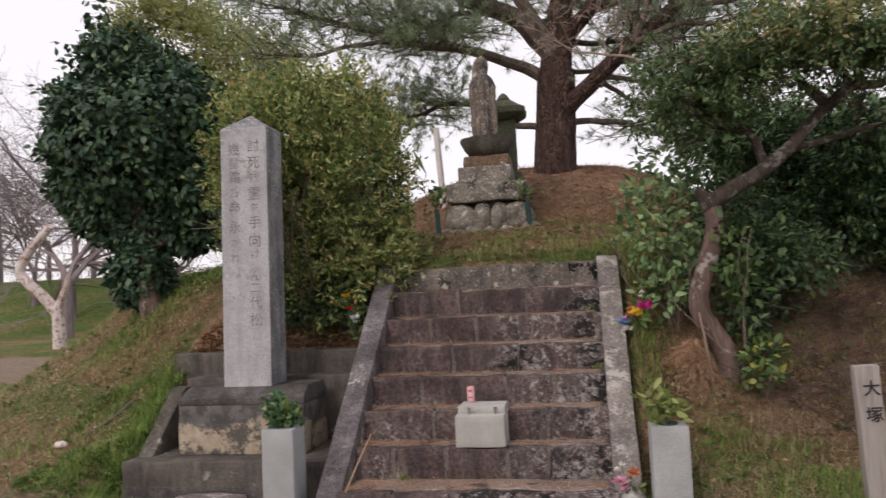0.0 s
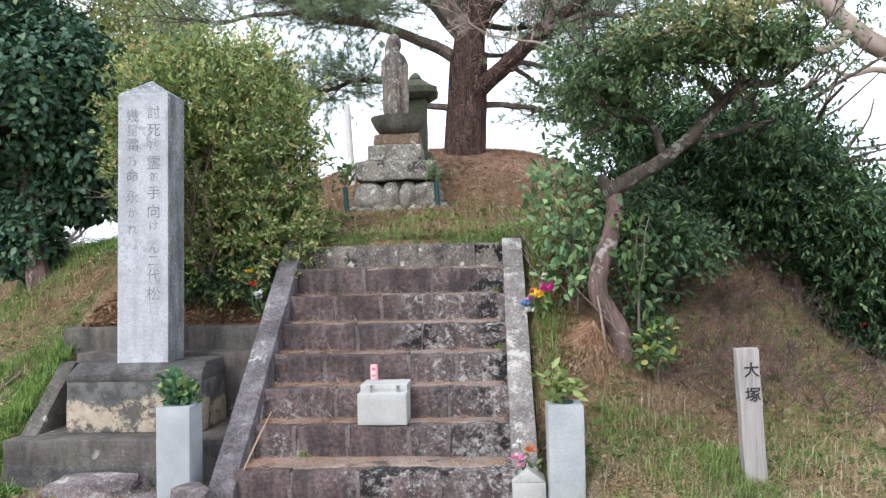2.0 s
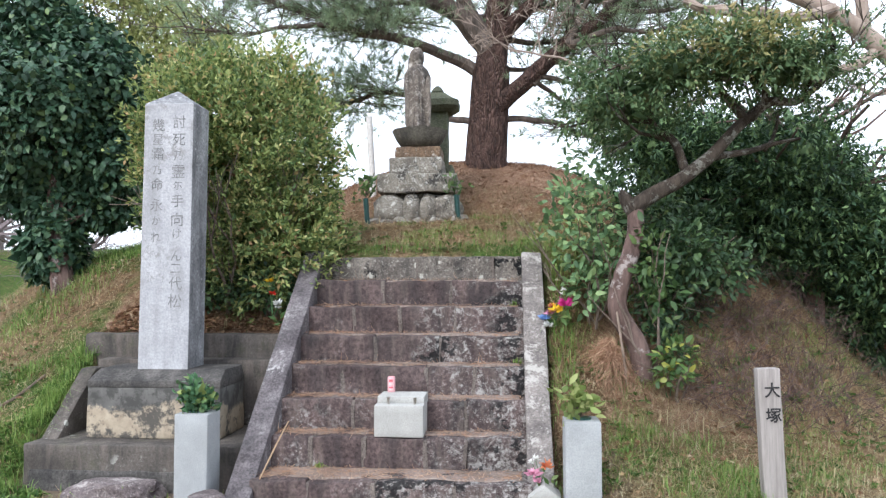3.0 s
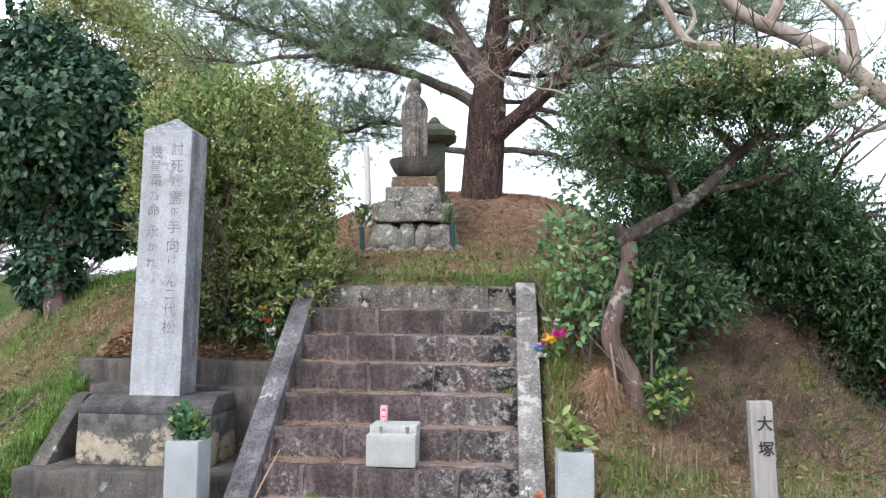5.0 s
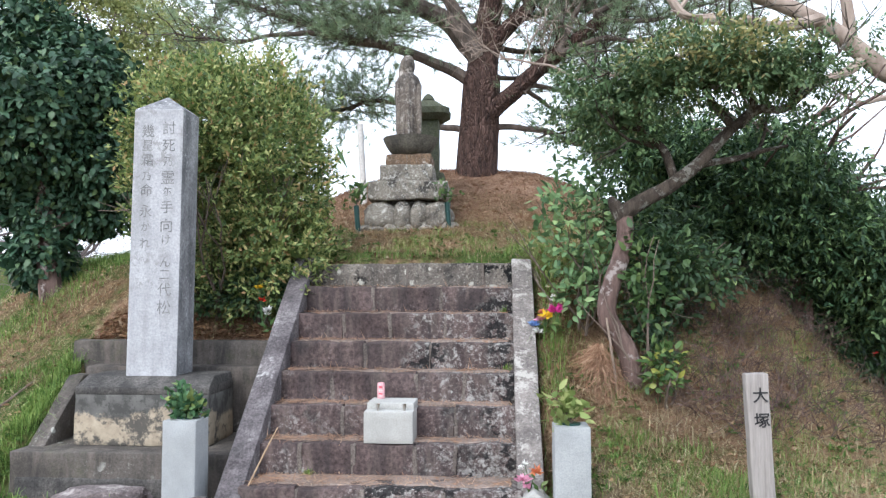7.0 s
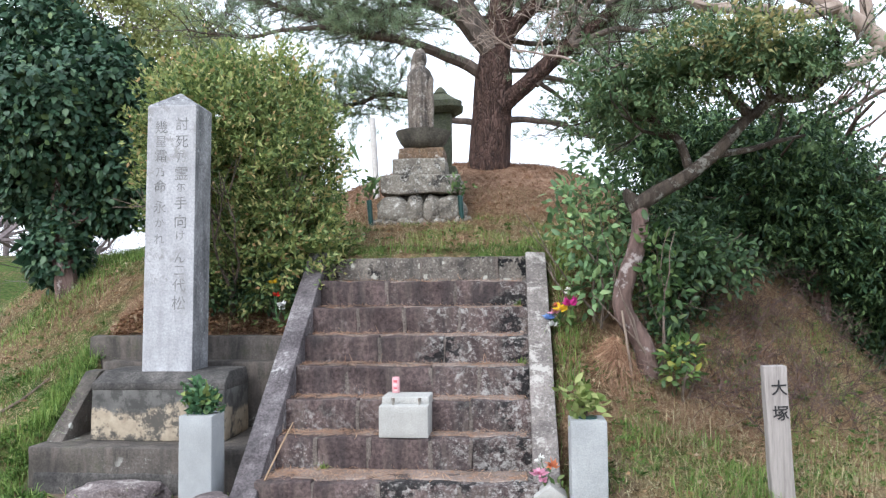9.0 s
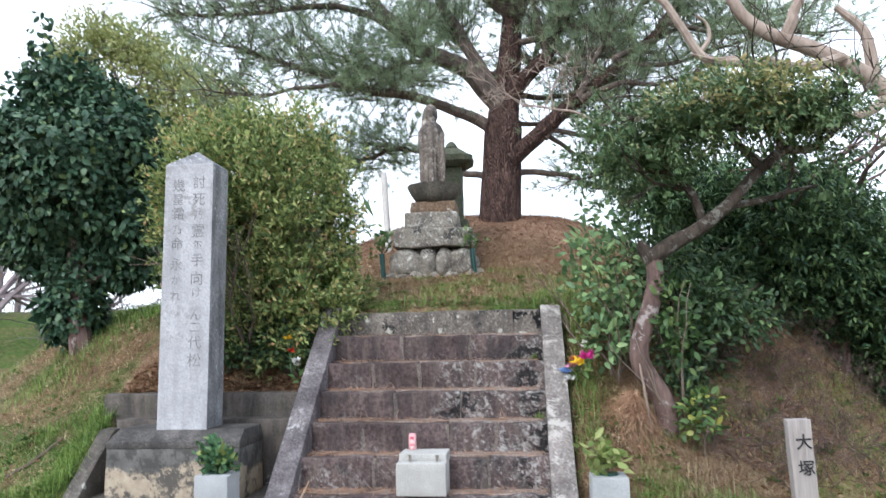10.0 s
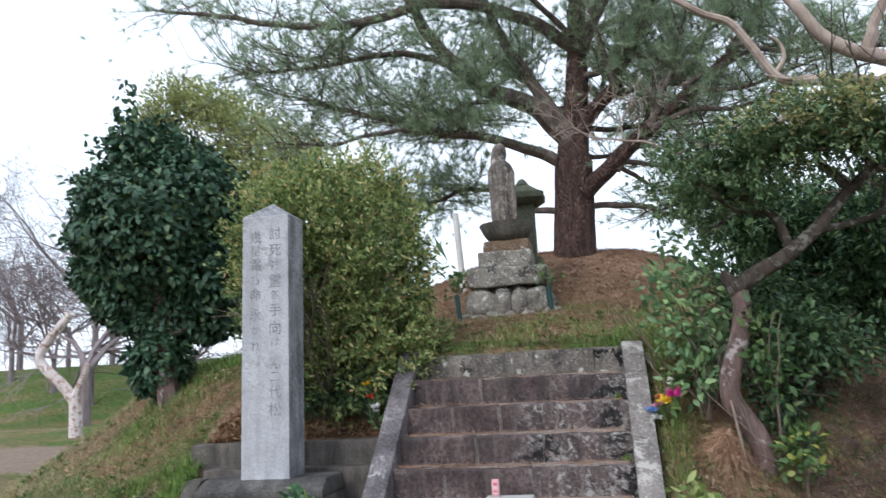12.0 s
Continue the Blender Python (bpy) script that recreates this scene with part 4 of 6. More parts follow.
for i, (dx, w, h) in enumerate(((-0.5, 0.1, 0.06), (-0.2, 0.1, 0.07), (-0.02, 0.13, 0.06), (0.2, 0.11, 0.06), (0.45, 0.13, 0.1), (-0.38, 0.12, 0.05))):
    part("pebble", boulder((SX + dx, SY - 0.06, 2.07), (w, 0.1, h), 20 + i, 3, 0.25), M_LICH, base)

stele = thing("roofed_stone_pillar", (0.72, 4.95, 2.3), "dark mossy stone pillar under a small stone roof", "monument")
part("shaft", block(0.52, 0.79, 4.83, 5.08, 2.4, 3.52, 0.01, 0.008, 8, 5), M_STELE, stele)
part("foot_stone", block(0.44, 0.86, 4.75, 5.15, 2.2, 2.83, 0.03, 0.015, 6, 6), M_STELE, stele)
bm = rings([(0.655, 4.95, 3.5, 0.2, 0.2), (0.655, 4.95, 3.56, 0.29, 0.29), (0.655, 4.95, 3.63, 0.3, 0.3), (0.655, 4.95, 3.67, 0.22, 0.22), (0.655, 4.95, 3.74, 0.12, 0.12), (0.655, 4.95, 3.76, 0.06, 0.06)], 32,
           lambda s, a: 1 + 0.13 * math.cos(4 * (a - math.pi / 4)))
part("stone_roof", bm, M_STELE, stele)
bm = rings([(0.655, 4.95, 3.74, 0.07, 0.07), (0.655, 4.95, 3.77, 0.085, 0.085), (0.655, 4.95, 3.82, 0.055, 0.055), (0.655, 4.95, 3.85, 0.02, 0.02)], 16)
part("finial", bm, M_STELE, stele)

for x, z0, z1, lean in ((-0.06, 2.02, 2.34, -0.012), (0.965, 2.02, 2.37, -0.012)):
    e = thing("green_flower_tube", (x, 4.0, z0), "dark green plastic flower tube pushed into the ground", "flower vase", "tubes beside the statue")
    bm = bmesh.new()
    tube(bm, [(x - lean, 4.0, z0), (x, 4.0, (z0 + z1) / 2), (x + lean, 4.0, z1)], [0.028, 0.028, 0.03], 16)
    part("tube", bm, M_TUBE, e)
    for zz in (0.3, 0.7):
        bm = bmesh.new()
        c = z0 + (z1 - z0) * zz
        tube(bm, [(x - lean * (1 - 2 * zz), 4.0, c - 0.006), (x - lean * (1 - 2 * zz), 4.0, c + 0.006)], [0.033, 0.033], 16)
        part("joint_ring", bm, M_TUBE, e)
    sprig("foliage", e, (x + lean, 4.0, z1), 70 if x < 0.5 else 45, 0.14, 0.16, 0.08, 0.035, M_SHRUBLEAF)

pole = thing("white_pole", (-0.27, 5.5, 2.3), "thin leaning white pole on the mound", "pole")
bm = bmesh.new()
tube(bm, [(-0.24, 5.5, 2.3), (-0.28, 5.5, 3.0), (-0.315, 5.5, 3.61)], [0.043, 0.043, 0.042], 12)
part("pole_body", bm, M_WHITEPOLE, pole)

# ---- loose stones and litter ----
solid("field_stone", boulder((-1.0, 0.33, 0.03), (0.29, 0.13, 0.12), 4.4, 4, 0.3, 0.1, 0.75), M_ROCK, "flat grey stone lying before the concrete bay", "stone")
solid("field_stone", boulder((-0.27, 0.0, 0.02), (0.13, 0.13, 0.15), 8.1, 3, 0.5, 0.6, 0.8), M_ROCK, "rough lichen-marked stone at the curb's foot", "stone")
solid("field_stone", boulder((-0.62, 0.2, 0.0), (0.16, 0.1, 0.04), 2.1, 3, 0.3), M_ROCK, "low brown stone half sunk in earth", "stone")

# ---- trees and shrubs ----


def tips_arrays(tips, n, jitter):
    pick = rng.integers(0, len(tips), n)
    pos = np.array([tips[i][0] for i in pick]) + rng.normal(0, jitter, (n, 3))
    return pos, np.array([tips[i][1] for i in pick])


def zground(x, y):
    return float(on_ground(x, y))


# dark glossy camellia on the flank
e = thing("camellia_tree", (-2.95, 2.85, zground(-2.95, 2.85)), "dense dark glossy-leaved evergreen tree on the flank", "tree")
bm = bmesh.new()
limb(bm, [(-2.9, 2.85, 1.1), (-2.98, 2.9, 1.6), (-3.1, 3.0, 2.1), (-3.2, 3.1, 3.0)], 0.13, 0.06, 10)
tips = []
for i in range(9):
    a = i * 0.7
    grow(bm, (-3.05, 2.95, 1.9 + 0.12 * i), (math.cos(a), math.sin(a), 1.0), 0.36, 0.025, 2, tips, 0.5, 0.2, 2)
part("trunk", bm, M_TREEBARK, e)
LOBES = [((-3.3, 3.05, 3.22), (0.98, 0.95, 0.76), 4600), ((-3.8, 3.1, 3.55), (0.45, 0.6, 0.45), 1100), ((-2.72, 3.05, 3.45), (0.46, 0.6, 0.45), 1200), ((-3.45, 3.1, 4.0), (0.5, 0.5, 0.5), 1300), ((-4.0, 3.2, 2.8), (0.42, 0.45, 0.4), 900),
         ((-2.7, 3.15, 2.75), (0.46, 0.45, 0.6), 1200), ((-3.2, 3.3, 2.3), (0.55, 0.45, 0.45), 1300), ((-3.2, 3.0, 1.75), (0.33, 0.33, 0.42), 800), ((-3.0, 3.1, 3.85), (0.45, 0.5, 0.36), 800), ((-3.65, 3.2, 2.5), (0.5, 0.45, 0.45), 1200), ((-2.75, 3.3, 2.3), (0.36, 0.35, 0.36), 600)]
P, D = (np.concatenate(q) for q in zip(*[lumpy(int(n * 1.45), c, [v * 0.9 for v in r], 0.72, 0.32, 2.9, 3.0 + i * 1.9) for i, (c, r, n) in enumerate(LOBES)]))
P[:, 0] += 0.1
PI = np.concatenate([lumpy(n // 2, c, [v * 0.72 for v in r], 0.3, 0.1, 2.0, 3.0, 1.0)[0] for c, r, n in LOBES])
SHOOTS = []
for x, z0, h in ((-3.62, 4.3, 0.7), (-3.72, 4.2, 0.45), (-3.5, 4.3, 0.4), (-3.2, 4.15, 0.35), (-2.9, 4.0, 0.4), (-2.65, 3.8, 0.35), (-4.0, 3.95, 0.4), (-2.4, 3.7, 0.3), (-4.25, 3.6, 0.35)):
    n = int(34 * h / 0.5)
    t = rng.uniform(0, 1, n)
    SHOOTS.append(np.stack([x + rng.normal(0, 0.05, n) * (1.3 - t), 3.0 + rng.normal(0, 0.08, n), z0 + t * h], 1))
SHOOTS = np.concatenate(SHOOTS)
P, D = np.concatenate([P, SHOOTS]), np.concatenate([D, rng.normal(0, 1, SHOOTS.shape)])
W = D * 0.5 + rng.normal(0, 0.5, P.shape) + np.array([0, 0, -0.45])
part("crown", leaf_mesh("crown", P, W, 0.092, 0.056, 0.2, D + np.array([0, 0, 0.7]), True), M_CAMELLIA, e)
part("inner_foliage", leaf_mesh("inner_foliage", PI, rng.normal(0, 1, PI.shape), 0.17, 0.11, 0.2), M_CAMELLIA, e)

# clipped yellow-green bush beside the pillar
e = thing("clipped_bush", (-0.85, 1.95, 1.2), "rounded yellow-green small-leaved bush beside the steps", "bush")
bm = bmesh.new()
tips = []
for i in range(16):
    a = i * 2.4
    grow(bm, (-0.8 + 0.15 * math.cos(a), 1.95 + 0.15 * math.sin(a), 1.1), (math.cos(a) * 0.55, math.sin(a) * 0.5, 1), 0.75, 0.018, 2, tips, 0.45, 0.3, 3)
part("branch_frame", bm, M_TWIG, e)
C1, D1 = lumpy(1500, (-0.79, 2.05, 2.32), (0.78, 0.66, 0.98), 0.78, 0.24, 2.9, 9.0)
C4, D4 = lumpy(420, (-1.15, 2.0, 2.78), (0.48, 0.48, 0.52), 0.75, 0.24, 2.6, 4.0)
C2, D2 = lumpy(520, (-0.52, 1.9, 1.65), (0.58, 0.42, 0.52), 0.7, 0.2, 2.4, 2.0)
C3, D3 = lumpy(260, (-0.79, 2.05, 2.35), (0.8, 0.68, 1.02), 0.95, 0.2, 2.6, 9.0)
q = [sprays(np.concatenate([C1, C2, C4]), np.concatenate([D1, D2, D4]), 20, 0.17, 0.02), sprays(C3[C3[:, 2] > 2.3], D3[C3[:, 2] > 2.3], 20, 0.33, 0.016, 0.8)]
P, W = (np.concatenate(v) for v in zip(*q))
part("crown", leaf_mesh("crown", P, W, 0.056, 0.023, 0.25), M_BUSH, e)
PI = np.concatenate([lumpy(6500, (-0.79, 2.08, 2.28), (0.65, 0.54, 0.84), 0.25, 0.12, 2.4, 9.0, 1.0)[0], lumpy(2200, (-0.55, 1.92, 1.65), (0.52, 0.36, 0.45), 0.2, 0.15, 2.4, 2.0, 1.0)[0]])
part("inner_foliage", leaf_mesh("inner_foliage", PI, rng.normal(0, 1, PI.shape), 0.10, 0.055, 0.25), M_BUSH, e)

bm = bmesh.new()
tube(bm, [(-0.1, 1.98, 2.45), (0.08, 1.93, 2.56), (0.15, 1.9, 2.62)], [0.004, 0.003, 0.002], 5)
tw_ = part("side_twig", bm, M_TWIG, e)
part("hanging_leaf", leaf_mesh("hanging_leaf", np.array([[0.15, 1.9, 2.62]]), np.array([[0.4, 0.0, -0.8]]), 0.24, 0.035, 0.3, np.array([[0, -1.0, 0.3]])), M_DARKLEAF, tw_)

# twisted tree by the steps
e = thing("twisted_tree", (2.4, 1.2, zground(2.4, 1.2)), "leaning twisted tree with patchy bark and a flat spreading crown", "tree")
bm = bmesh.new()
limb(bm, [(2.49, 1.1, 0.5), (2.475, 1.1, 0.71), (2.462, 1.1, 0.83), (2.43, 1.1, 0.95), (2.36, 1.1, 1.07), (2.31, 1.1, 1.18), (2.305, 1.1, 1.29), (2.345, 1.1, 1.44), (2.4, 1.13, 1.58), (2.447, 1.17, 1.74), (2.455, 1.2, 1.89), (2.43, 1.2, 1.97)], 0.078, 0.058, 14, 5, 0.012)
part("trunk", bm, M_TREEBARK, e)
bm = bmesh.new()
limb(bm, [(2.42, 1.2, 1.93), (2.59, 1.2, 2.033), (2.758, 1.22, 2.119), (2.903, 1.24, 2.226), (3.025, 1.26, 2.326), (3.212, 1.3, 2.523), (3.337, 1.3, 2.621)], 0.062, 0.036, 12, 5, 0.012, 2)
limb(bm, [(2.45, 1.2, 1.9), (2.40, 1.2, 1.97), (2.375, 1.2, 2.03)], 0.065, 0.04, 10)
limb(bm, [(2.825, 1.25, 2.2), (2.756, 1.3, 2.42), (2.621, 1.35, 2.538), (2.591, 1.4, 2.747), (2.666, 1.45, 2.869)], 0.036, 0.02, 8)
limb(bm, [(3.255, 1.3, 2.6), (3.175, 1.3, 2.695), (3.115, 1.3, 2.782), (3.05, 1.25, 2.9)], 0.036, 0.02, 8)
limb(bm, [(3.3, 1.3, 2.6), (3.442, 1.3, 2.714), (3.626, 1.3, 2.712), (3.75, 1.3, 2.774), (3.9, 1.35, 2.9)], 0.042, 0.018, 8)
limb(bm, [(3.4, 1.3, 2.69), (3.38, 1.22, 2.8), (3.25, 1.18, 2.86)], 0.026, 0.014, 7)
limb(bm, [(2.98, 1.28, 2.29), (3.293, 1.45, 2.357), (3.521, 1.5, 2.43), (3.75, 1.55, 2.481)], 0.03, 0.012, 8)
tips = []
for p, d, l in (((2.6, 1.45, 2.75), (-0.8, -0.2, 0.4), 0.6), ((2.6, 1.45, 2.8), (0.1, 0.3, 0.8), 0.5), ((2.6, 1.42, 2.6), (-1, 0.1, 0.1), 0.6), ((3.12, 1.2, 2.85), (-0.6, -0.2, 0.5), 0.6), ((3.12, 1.2, 2.85), (0.1, -0.4, 0.7), 0.5),
                ((3.3, 1.25, 2.85), (0.5, -0.3, 0.7), 0.6), ((3.85, 1.4, 2.85), (0.4, 0.1, 0.4), 0.5), ((3.7, 1.35, 2.78), (0.2, -0.5, 0.6), 0.5), ((3.5, 1.6, 2.4), (0.8, 0.2, 0.4), 0.5), ((2.7, 1.36, 2.45), (-0.8, -0.4, 0.1), 0.55)):
    grow(bm, p, d, l, 0.018, 2, tips, 0.55, 0.15, 3)
part("limb", bm, M_LIMBBARK, e, "dark lichen-flecked crooked limbs")
clumps = [((2.35, 1.25, 2.72), (0.46, 0.45, 0.27), 2600), ((2.75, 1.2, 2.92), (0.5, 0.45, 0.22), 2500), ((3.2, 1.15, 3.03), (0.5, 0.5, 0.17), 2300), ((3.6, 1.3, 2.98), (0.3, 0.42, 0.2), 1200), ((3.4, 1.1, 2.92), (0.4, 0.4, 0.18), 1100),
          ((3.85, 1.4, 2.85), (0.25, 0.35, 0.2), 700)]
clumps += [((4.15, 1.45, 3.2), (0.32, 0.3, 0.2), 260)]
C, D = (np.concatenate(q) for q in zip(*[lumpy(n // 19, c, r, 0.35, 0.6, 2.8, i * 3.3) for i, (c, r, n) in enumerate(clumps)]))
P, W = sprays(C, D * np.array([1, 1, 0.4]), 32, 0.2, 0.022, 0.0)
part("crown", leaf_mesh("crown", P, W, 0.05, 0.021, 0.25, np.tile([0, -0.2, 1.0], (len(P), 1))), M_TREELEAF, e)
PI = np.concatenate([lumpy(n // 14, c, [v * 0.65 for v in r], 0.1, 0.1, 2.0, 1.0, 1.0)[0] for c, r, n in clumps[:5]])
part("inner_foliage", leaf_mesh("inner_foliage", PI, rng.normal(0, 1, PI.shape) * np.array([1, 1, 0.4]), 0.14, 0.075, 0.2), M_TREELEAF, e)
P, D = (np.concatenate(q) for q in zip(*[lumpy(n, c, r, 0.6, 0.35, 2.0, 40 + i) for i, (c, r, n) in enumerate((((3.0, 1.0, 3.08), (0.35, 0.3, 0.16), 450), ((3.35, 1.05, 3.1), (0.36, 0.3, 0.14), 450), ((2.7, 1.05, 3.02), (0.3, 0.3, 0.14), 260), ((3.15, 0.85, 3.03), (0.2, 0.12, 0.15), 240)))]))
part("olive_sprays", leaf_mesh("olive_sprays", P, D + rng.normal(0, 0.6, P.shape), 0.06, 0.026, 0.25), M_SPRAYLEAF, e, "olive-brown flowering sprays")


def shrub(at, label, clumps, mat, leaf, wide, stems=6, height=0.6):
    x, y = at
    z = zground(x, y)
    e = thing("shrub", (x, y, z), label, "shrub")
    bm = bmesh.new()
    tips = []
    for i in range(stems):
        grow(bm, (x + rng.normal(0, 0.05), y + rng.normal(0, 0.05), z - 0.05), (rng.normal(0, 0.2), rng.normal(0, 0.2), 1), height * 0.8, 0.012, 1, tips, 0.35, 0.3, 2)
    part("stem_frame", bm, M_TWIG, e)
    P, D = (np.concatenate(q) for q in zip(*[lumpy(n, c, r, 0.25, 0.4, 2.2, 60 + i * 1.7 + x) for i, (c, r, n) in enumerate(clumps)]))
    part("foliage", leaf_mesh("foliage", P, D * 0.7 + rng.normal(0, 0.5, P.shape) + np.array([0, -0.15, 0.05]), leaf, wide, 0.25, D + np.array([0, -0.3, 0.9]), True), mat, e)
    return e


shrub((2.15, 1.45), "leafy light green shrub beside the twisted trunk", [((2.05, 1.4, 1.75), (0.24, 0.25, 0.33), 260), ((2.12, 1.35, 1.35), (0.2, 0.18, 0.17), 150), ((2.3, 1.5, 1.95), (0.2, 0.22, 0.3), 260), ((2.28, 1.5, 1.5), (0.18, 0.2, 0.3), 180), ((2.2, 1.6, 2.3), (0.26, 0.26, 0.28), 200), ((1.95, 1.3, 1.98), (0.16, 0.2, 0.25), 110)], M_FRESHLEAF, 0.08, 0.036, 7, 0.8)
shrub((2.62, 1.5), "dark green leafy shrub behind the twisted trunk", [((2.75, 1.55, 1.55), (0.28, 0.28, 0.3), 620), ((2.65, 1.4, 1.2), (0.2, 0.22, 0.28), 330), ((2.95, 1.7, 1.3), (0.2, 0.22, 0.25), 330), ((2.6, 1.6, 1.9), (0.25, 0.3, 0.3), 600), ((3.0, 1.9, 1.75), (0.35, 0.3, 0.35), 800), ((2.7, 1.25, 0.95), (0.13, 0.14, 0.2), 140), ((3.15, 1.55, 1.5), (0.25, 0.25, 0.22), 500), ((2.85, 1.35, 1.6), (0.25, 0.2, 0.22), 420)], M_DULLLEAF, 0.066, 0.03, 7, 0.7)
shrub((2.55, 1.12), "thin pale-leaved sapling against the twisted trunk", [((2.55, 1.1, 1.55), (0.14, 0.12, 0.3), 110), ((2.6, 1.05, 1.3), (0.12, 0.1, 0.2), 60)], M_SHRUBLEAF, 0.085, 0.038, 3, 0.8)
shrub((2.68, 0.98), "low yellowish shrub at the twisted tree's foot", [((2.68, 0.98, 0.88), (0.16, 0.12, 0.14), 110), ((2.64, 0.9, 0.74), (0.13, 0.1, 0.1), 60)], M_YELLOWLEAF, 0.075, 0.034, 4, 0.3)
shrub((-0.45, 1.72), "low dark leafy undergrowth below the clipped bush", [((-0.5, 1.68, 1.36), (0.42, 0.17, 0.2), 800), ((-0.95, 1.72, 1.36), (0.25, 0.15, 0.2), 350)], M_DULLLEAF, 0.06, 0.028, 5, 0.3)

# dead brush on the flank
e = thing("dead_brush", (3.2, 1.75, zground(3.2, 1.75)), "low tangle of dry purple-brown twigs on the flank", "brush")
for x0, x1, n in ((2.8, 3.2, 110), (3.2, 3.6, 110), (3.6, 4.2, 90), (4.2, 5.3, 90)):
    bm = bmesh.new()
    tips = []
    for i in range(n):
        x, y = rng.uniform(x0, x1), rng.uniform(0.75, 2.6)
        if y < 0.5 * (x - 1.6):
            continue
        grow(bm, (x, y, zground(x, y) - 0.02), (rng.normal(0, 0.8), rng.normal(-0.4, 0.6), 0.5), 0.22, 0.004, 2, tips, 0.7, 0.02, 3, 3, 3, 0.0018)
    tagged(part("twig_tangle", bm, M_BRUSH, e), kind="stuff")
# heap of fallen needles against the twisted trunk
e = thing("litter_pile", (2.27, 1.05, zground(2.27, 1.05)), "loose heap of red-brown pine litter against the trunk", "pine litter")
n = 1500
a, r_ = rng.uniform(0, 6.283, n), np.abs(rng.normal(0, 0.13, n))
hx, hy = 2.24 + r_ * np.cos(a), 1.04 + r_ * np.sin(a)
hp = np.stack([hx, hy, on_ground(hx, hy) + 0.02 + 0.26 * np.exp(-(r_ / 0.12) ** 2) * rng.uniform(0.4, 1, n)], 1)
hd = np.stack([0.5 * np.cos(a) - 0.2, 0.5 * np.sin(a) - 0.2, np.full(n, -0.6)], 1)
tagged(part("pine_litter", needle_mesh("pine_litter", hp, hd, 1, 0.13, 0.004, 0.5), M_FALLEN, e), kind="stuff")

# dark evergreens on the far flank
for at, label, clumps in (
        ((4.3, 2.9), "dark dense evergreen tree overhanging the flank", [((2.95, 2.8, 2.72), (0.42, 0.35, 0.3), 1900), ((3.3, 2.7, 2.5), (0.4, 0.35, 0.35), 2000), ((3.55, 2.75, 2.05), (0.55, 0.5, 0.6), 3600), ((4.0, 2.7, 2.35), (0.65, 0.6, 0.6), 5200), ((3.85, 3.0, 1.6), (0.6, 0.4, 0.5), 3300), ((4.4, 2.7, 1.95), (0.5, 0.6, 0.48), 4400), ((4.15, 2.9, 2.35), (0.5, 0.5, 0.4), 3000), ((4.85, 2.7, 1.7), (0.4, 0.5, 0.4), 2600), ((4.4, 3.1, 1.45), (0.5, 0.35, 0.4), 2400), ((5.1, 2.8, 1.3), (0.4, 0.4, 0.35), 2000), ((3.75, 2.75, 1.65), (0.4, 0.3, 0.35), 1600), ((4.85, 3.2, 1.25), (0.5, 0.35, 0.45), 1900), ((5.4, 3.2, 0.95), (0.5, 0.4, 0.5), 1900), ((4.3, 3.3, 1.2), (0.5, 0.35, 0.4), 1500)]),
        ((4.6, 4.6), "dark dense evergreen tree with drooping sprays", [((4.2, 4.5, 2.2), (0.95, 0.8, 1.0), 8000), ((4.7, 4.8, 2.0), (0.8, 0.8, 0.85), 6500), ((4.4, 4.7, 2.7), (0.8, 0.8, 0.5), 4500), ((3.5, 4.4, 2.6), (0.7, 0.6, 0.8), 4500), ((3.8, 4.1, 1.55), (0.75, 0.5, 0.6), 5000), ((5.5, 4.9, 1.4), (0.55, 0.6, 0.7), 4000), ((4.8, 4.3, 1.3), (0.8, 0.5, 0.55), 4500)]),
        ((6.0, 8.7), "dark evergreen tree low on the far flank", [((6.6, 8.4, 1.9), (1.0, 0.8, 1.0), 5500), ((7.6, 8.6, 1.7), (0.9, 0.8, 1.0), 4500), ((5.7, 8.0, 2.2), (0.9, 0.7, 0.9), 4500), ((5.8, 8.0, 1.2), (0.9, 0.6, 0.7), 4000), ((8.6, 8.7, 1.5), (0.9, 0.7, 1.2), 4500)])):
    x, y = at
    e = thing("evergreen_tree", (x, y, zground(x, y)), label, "tree")
    bm = bmesh.new()
    z = zground(x, y)
    limb(bm, [(x, y, z - 0.1), (x + 0.05, y, z + 0.8), (x - 0.05, y, z + 1.8)], 0.13, 0.05, 8)
    tips = []
    for i in range(14):
        a = i * 2.4
        grow(bm, (x, y, z + 0.4 + 0.1 * i), (math.cos(a), math.sin(a), 0.3), 0.9, 0.03, 1, tips, 0.4, 0.05, 2)
    part("trunk", bm, M_TREEBARK, e)
    P, D = (np.concatenate(q) for q in zip(*[lumpy(n, c, r, 0.6, 0.35, 2.6, 80 + i * 1.3 + x) for i, (c, r, n) in enumerate(clumps)]))
    P, W = sprays(P[::12], D[::12] * np.array([1, 1, 0.35]), 17, 0.3, 0.024, -0.1)
    part("crown", leaf_mesh("crown", P, W, 0.08, 0.026, 0.2, np.tile([0, -0.1, 1.0], (len(P), 1))), M_DARKLEAF, e)
    PI = np.concatenate([lumpy(n // 3, c, [v * 0.78 for v in r], 0.1, 0.1, 2.0, 1.0, 1.0)[0] for c, r, n in clumps])
    part("inner_foliage", leaf_mesh("inner_foliage", PI, rng.normal(0, 1, PI.shape), 0.15, 0.085, 0.2), M_DARKLEAF, e)
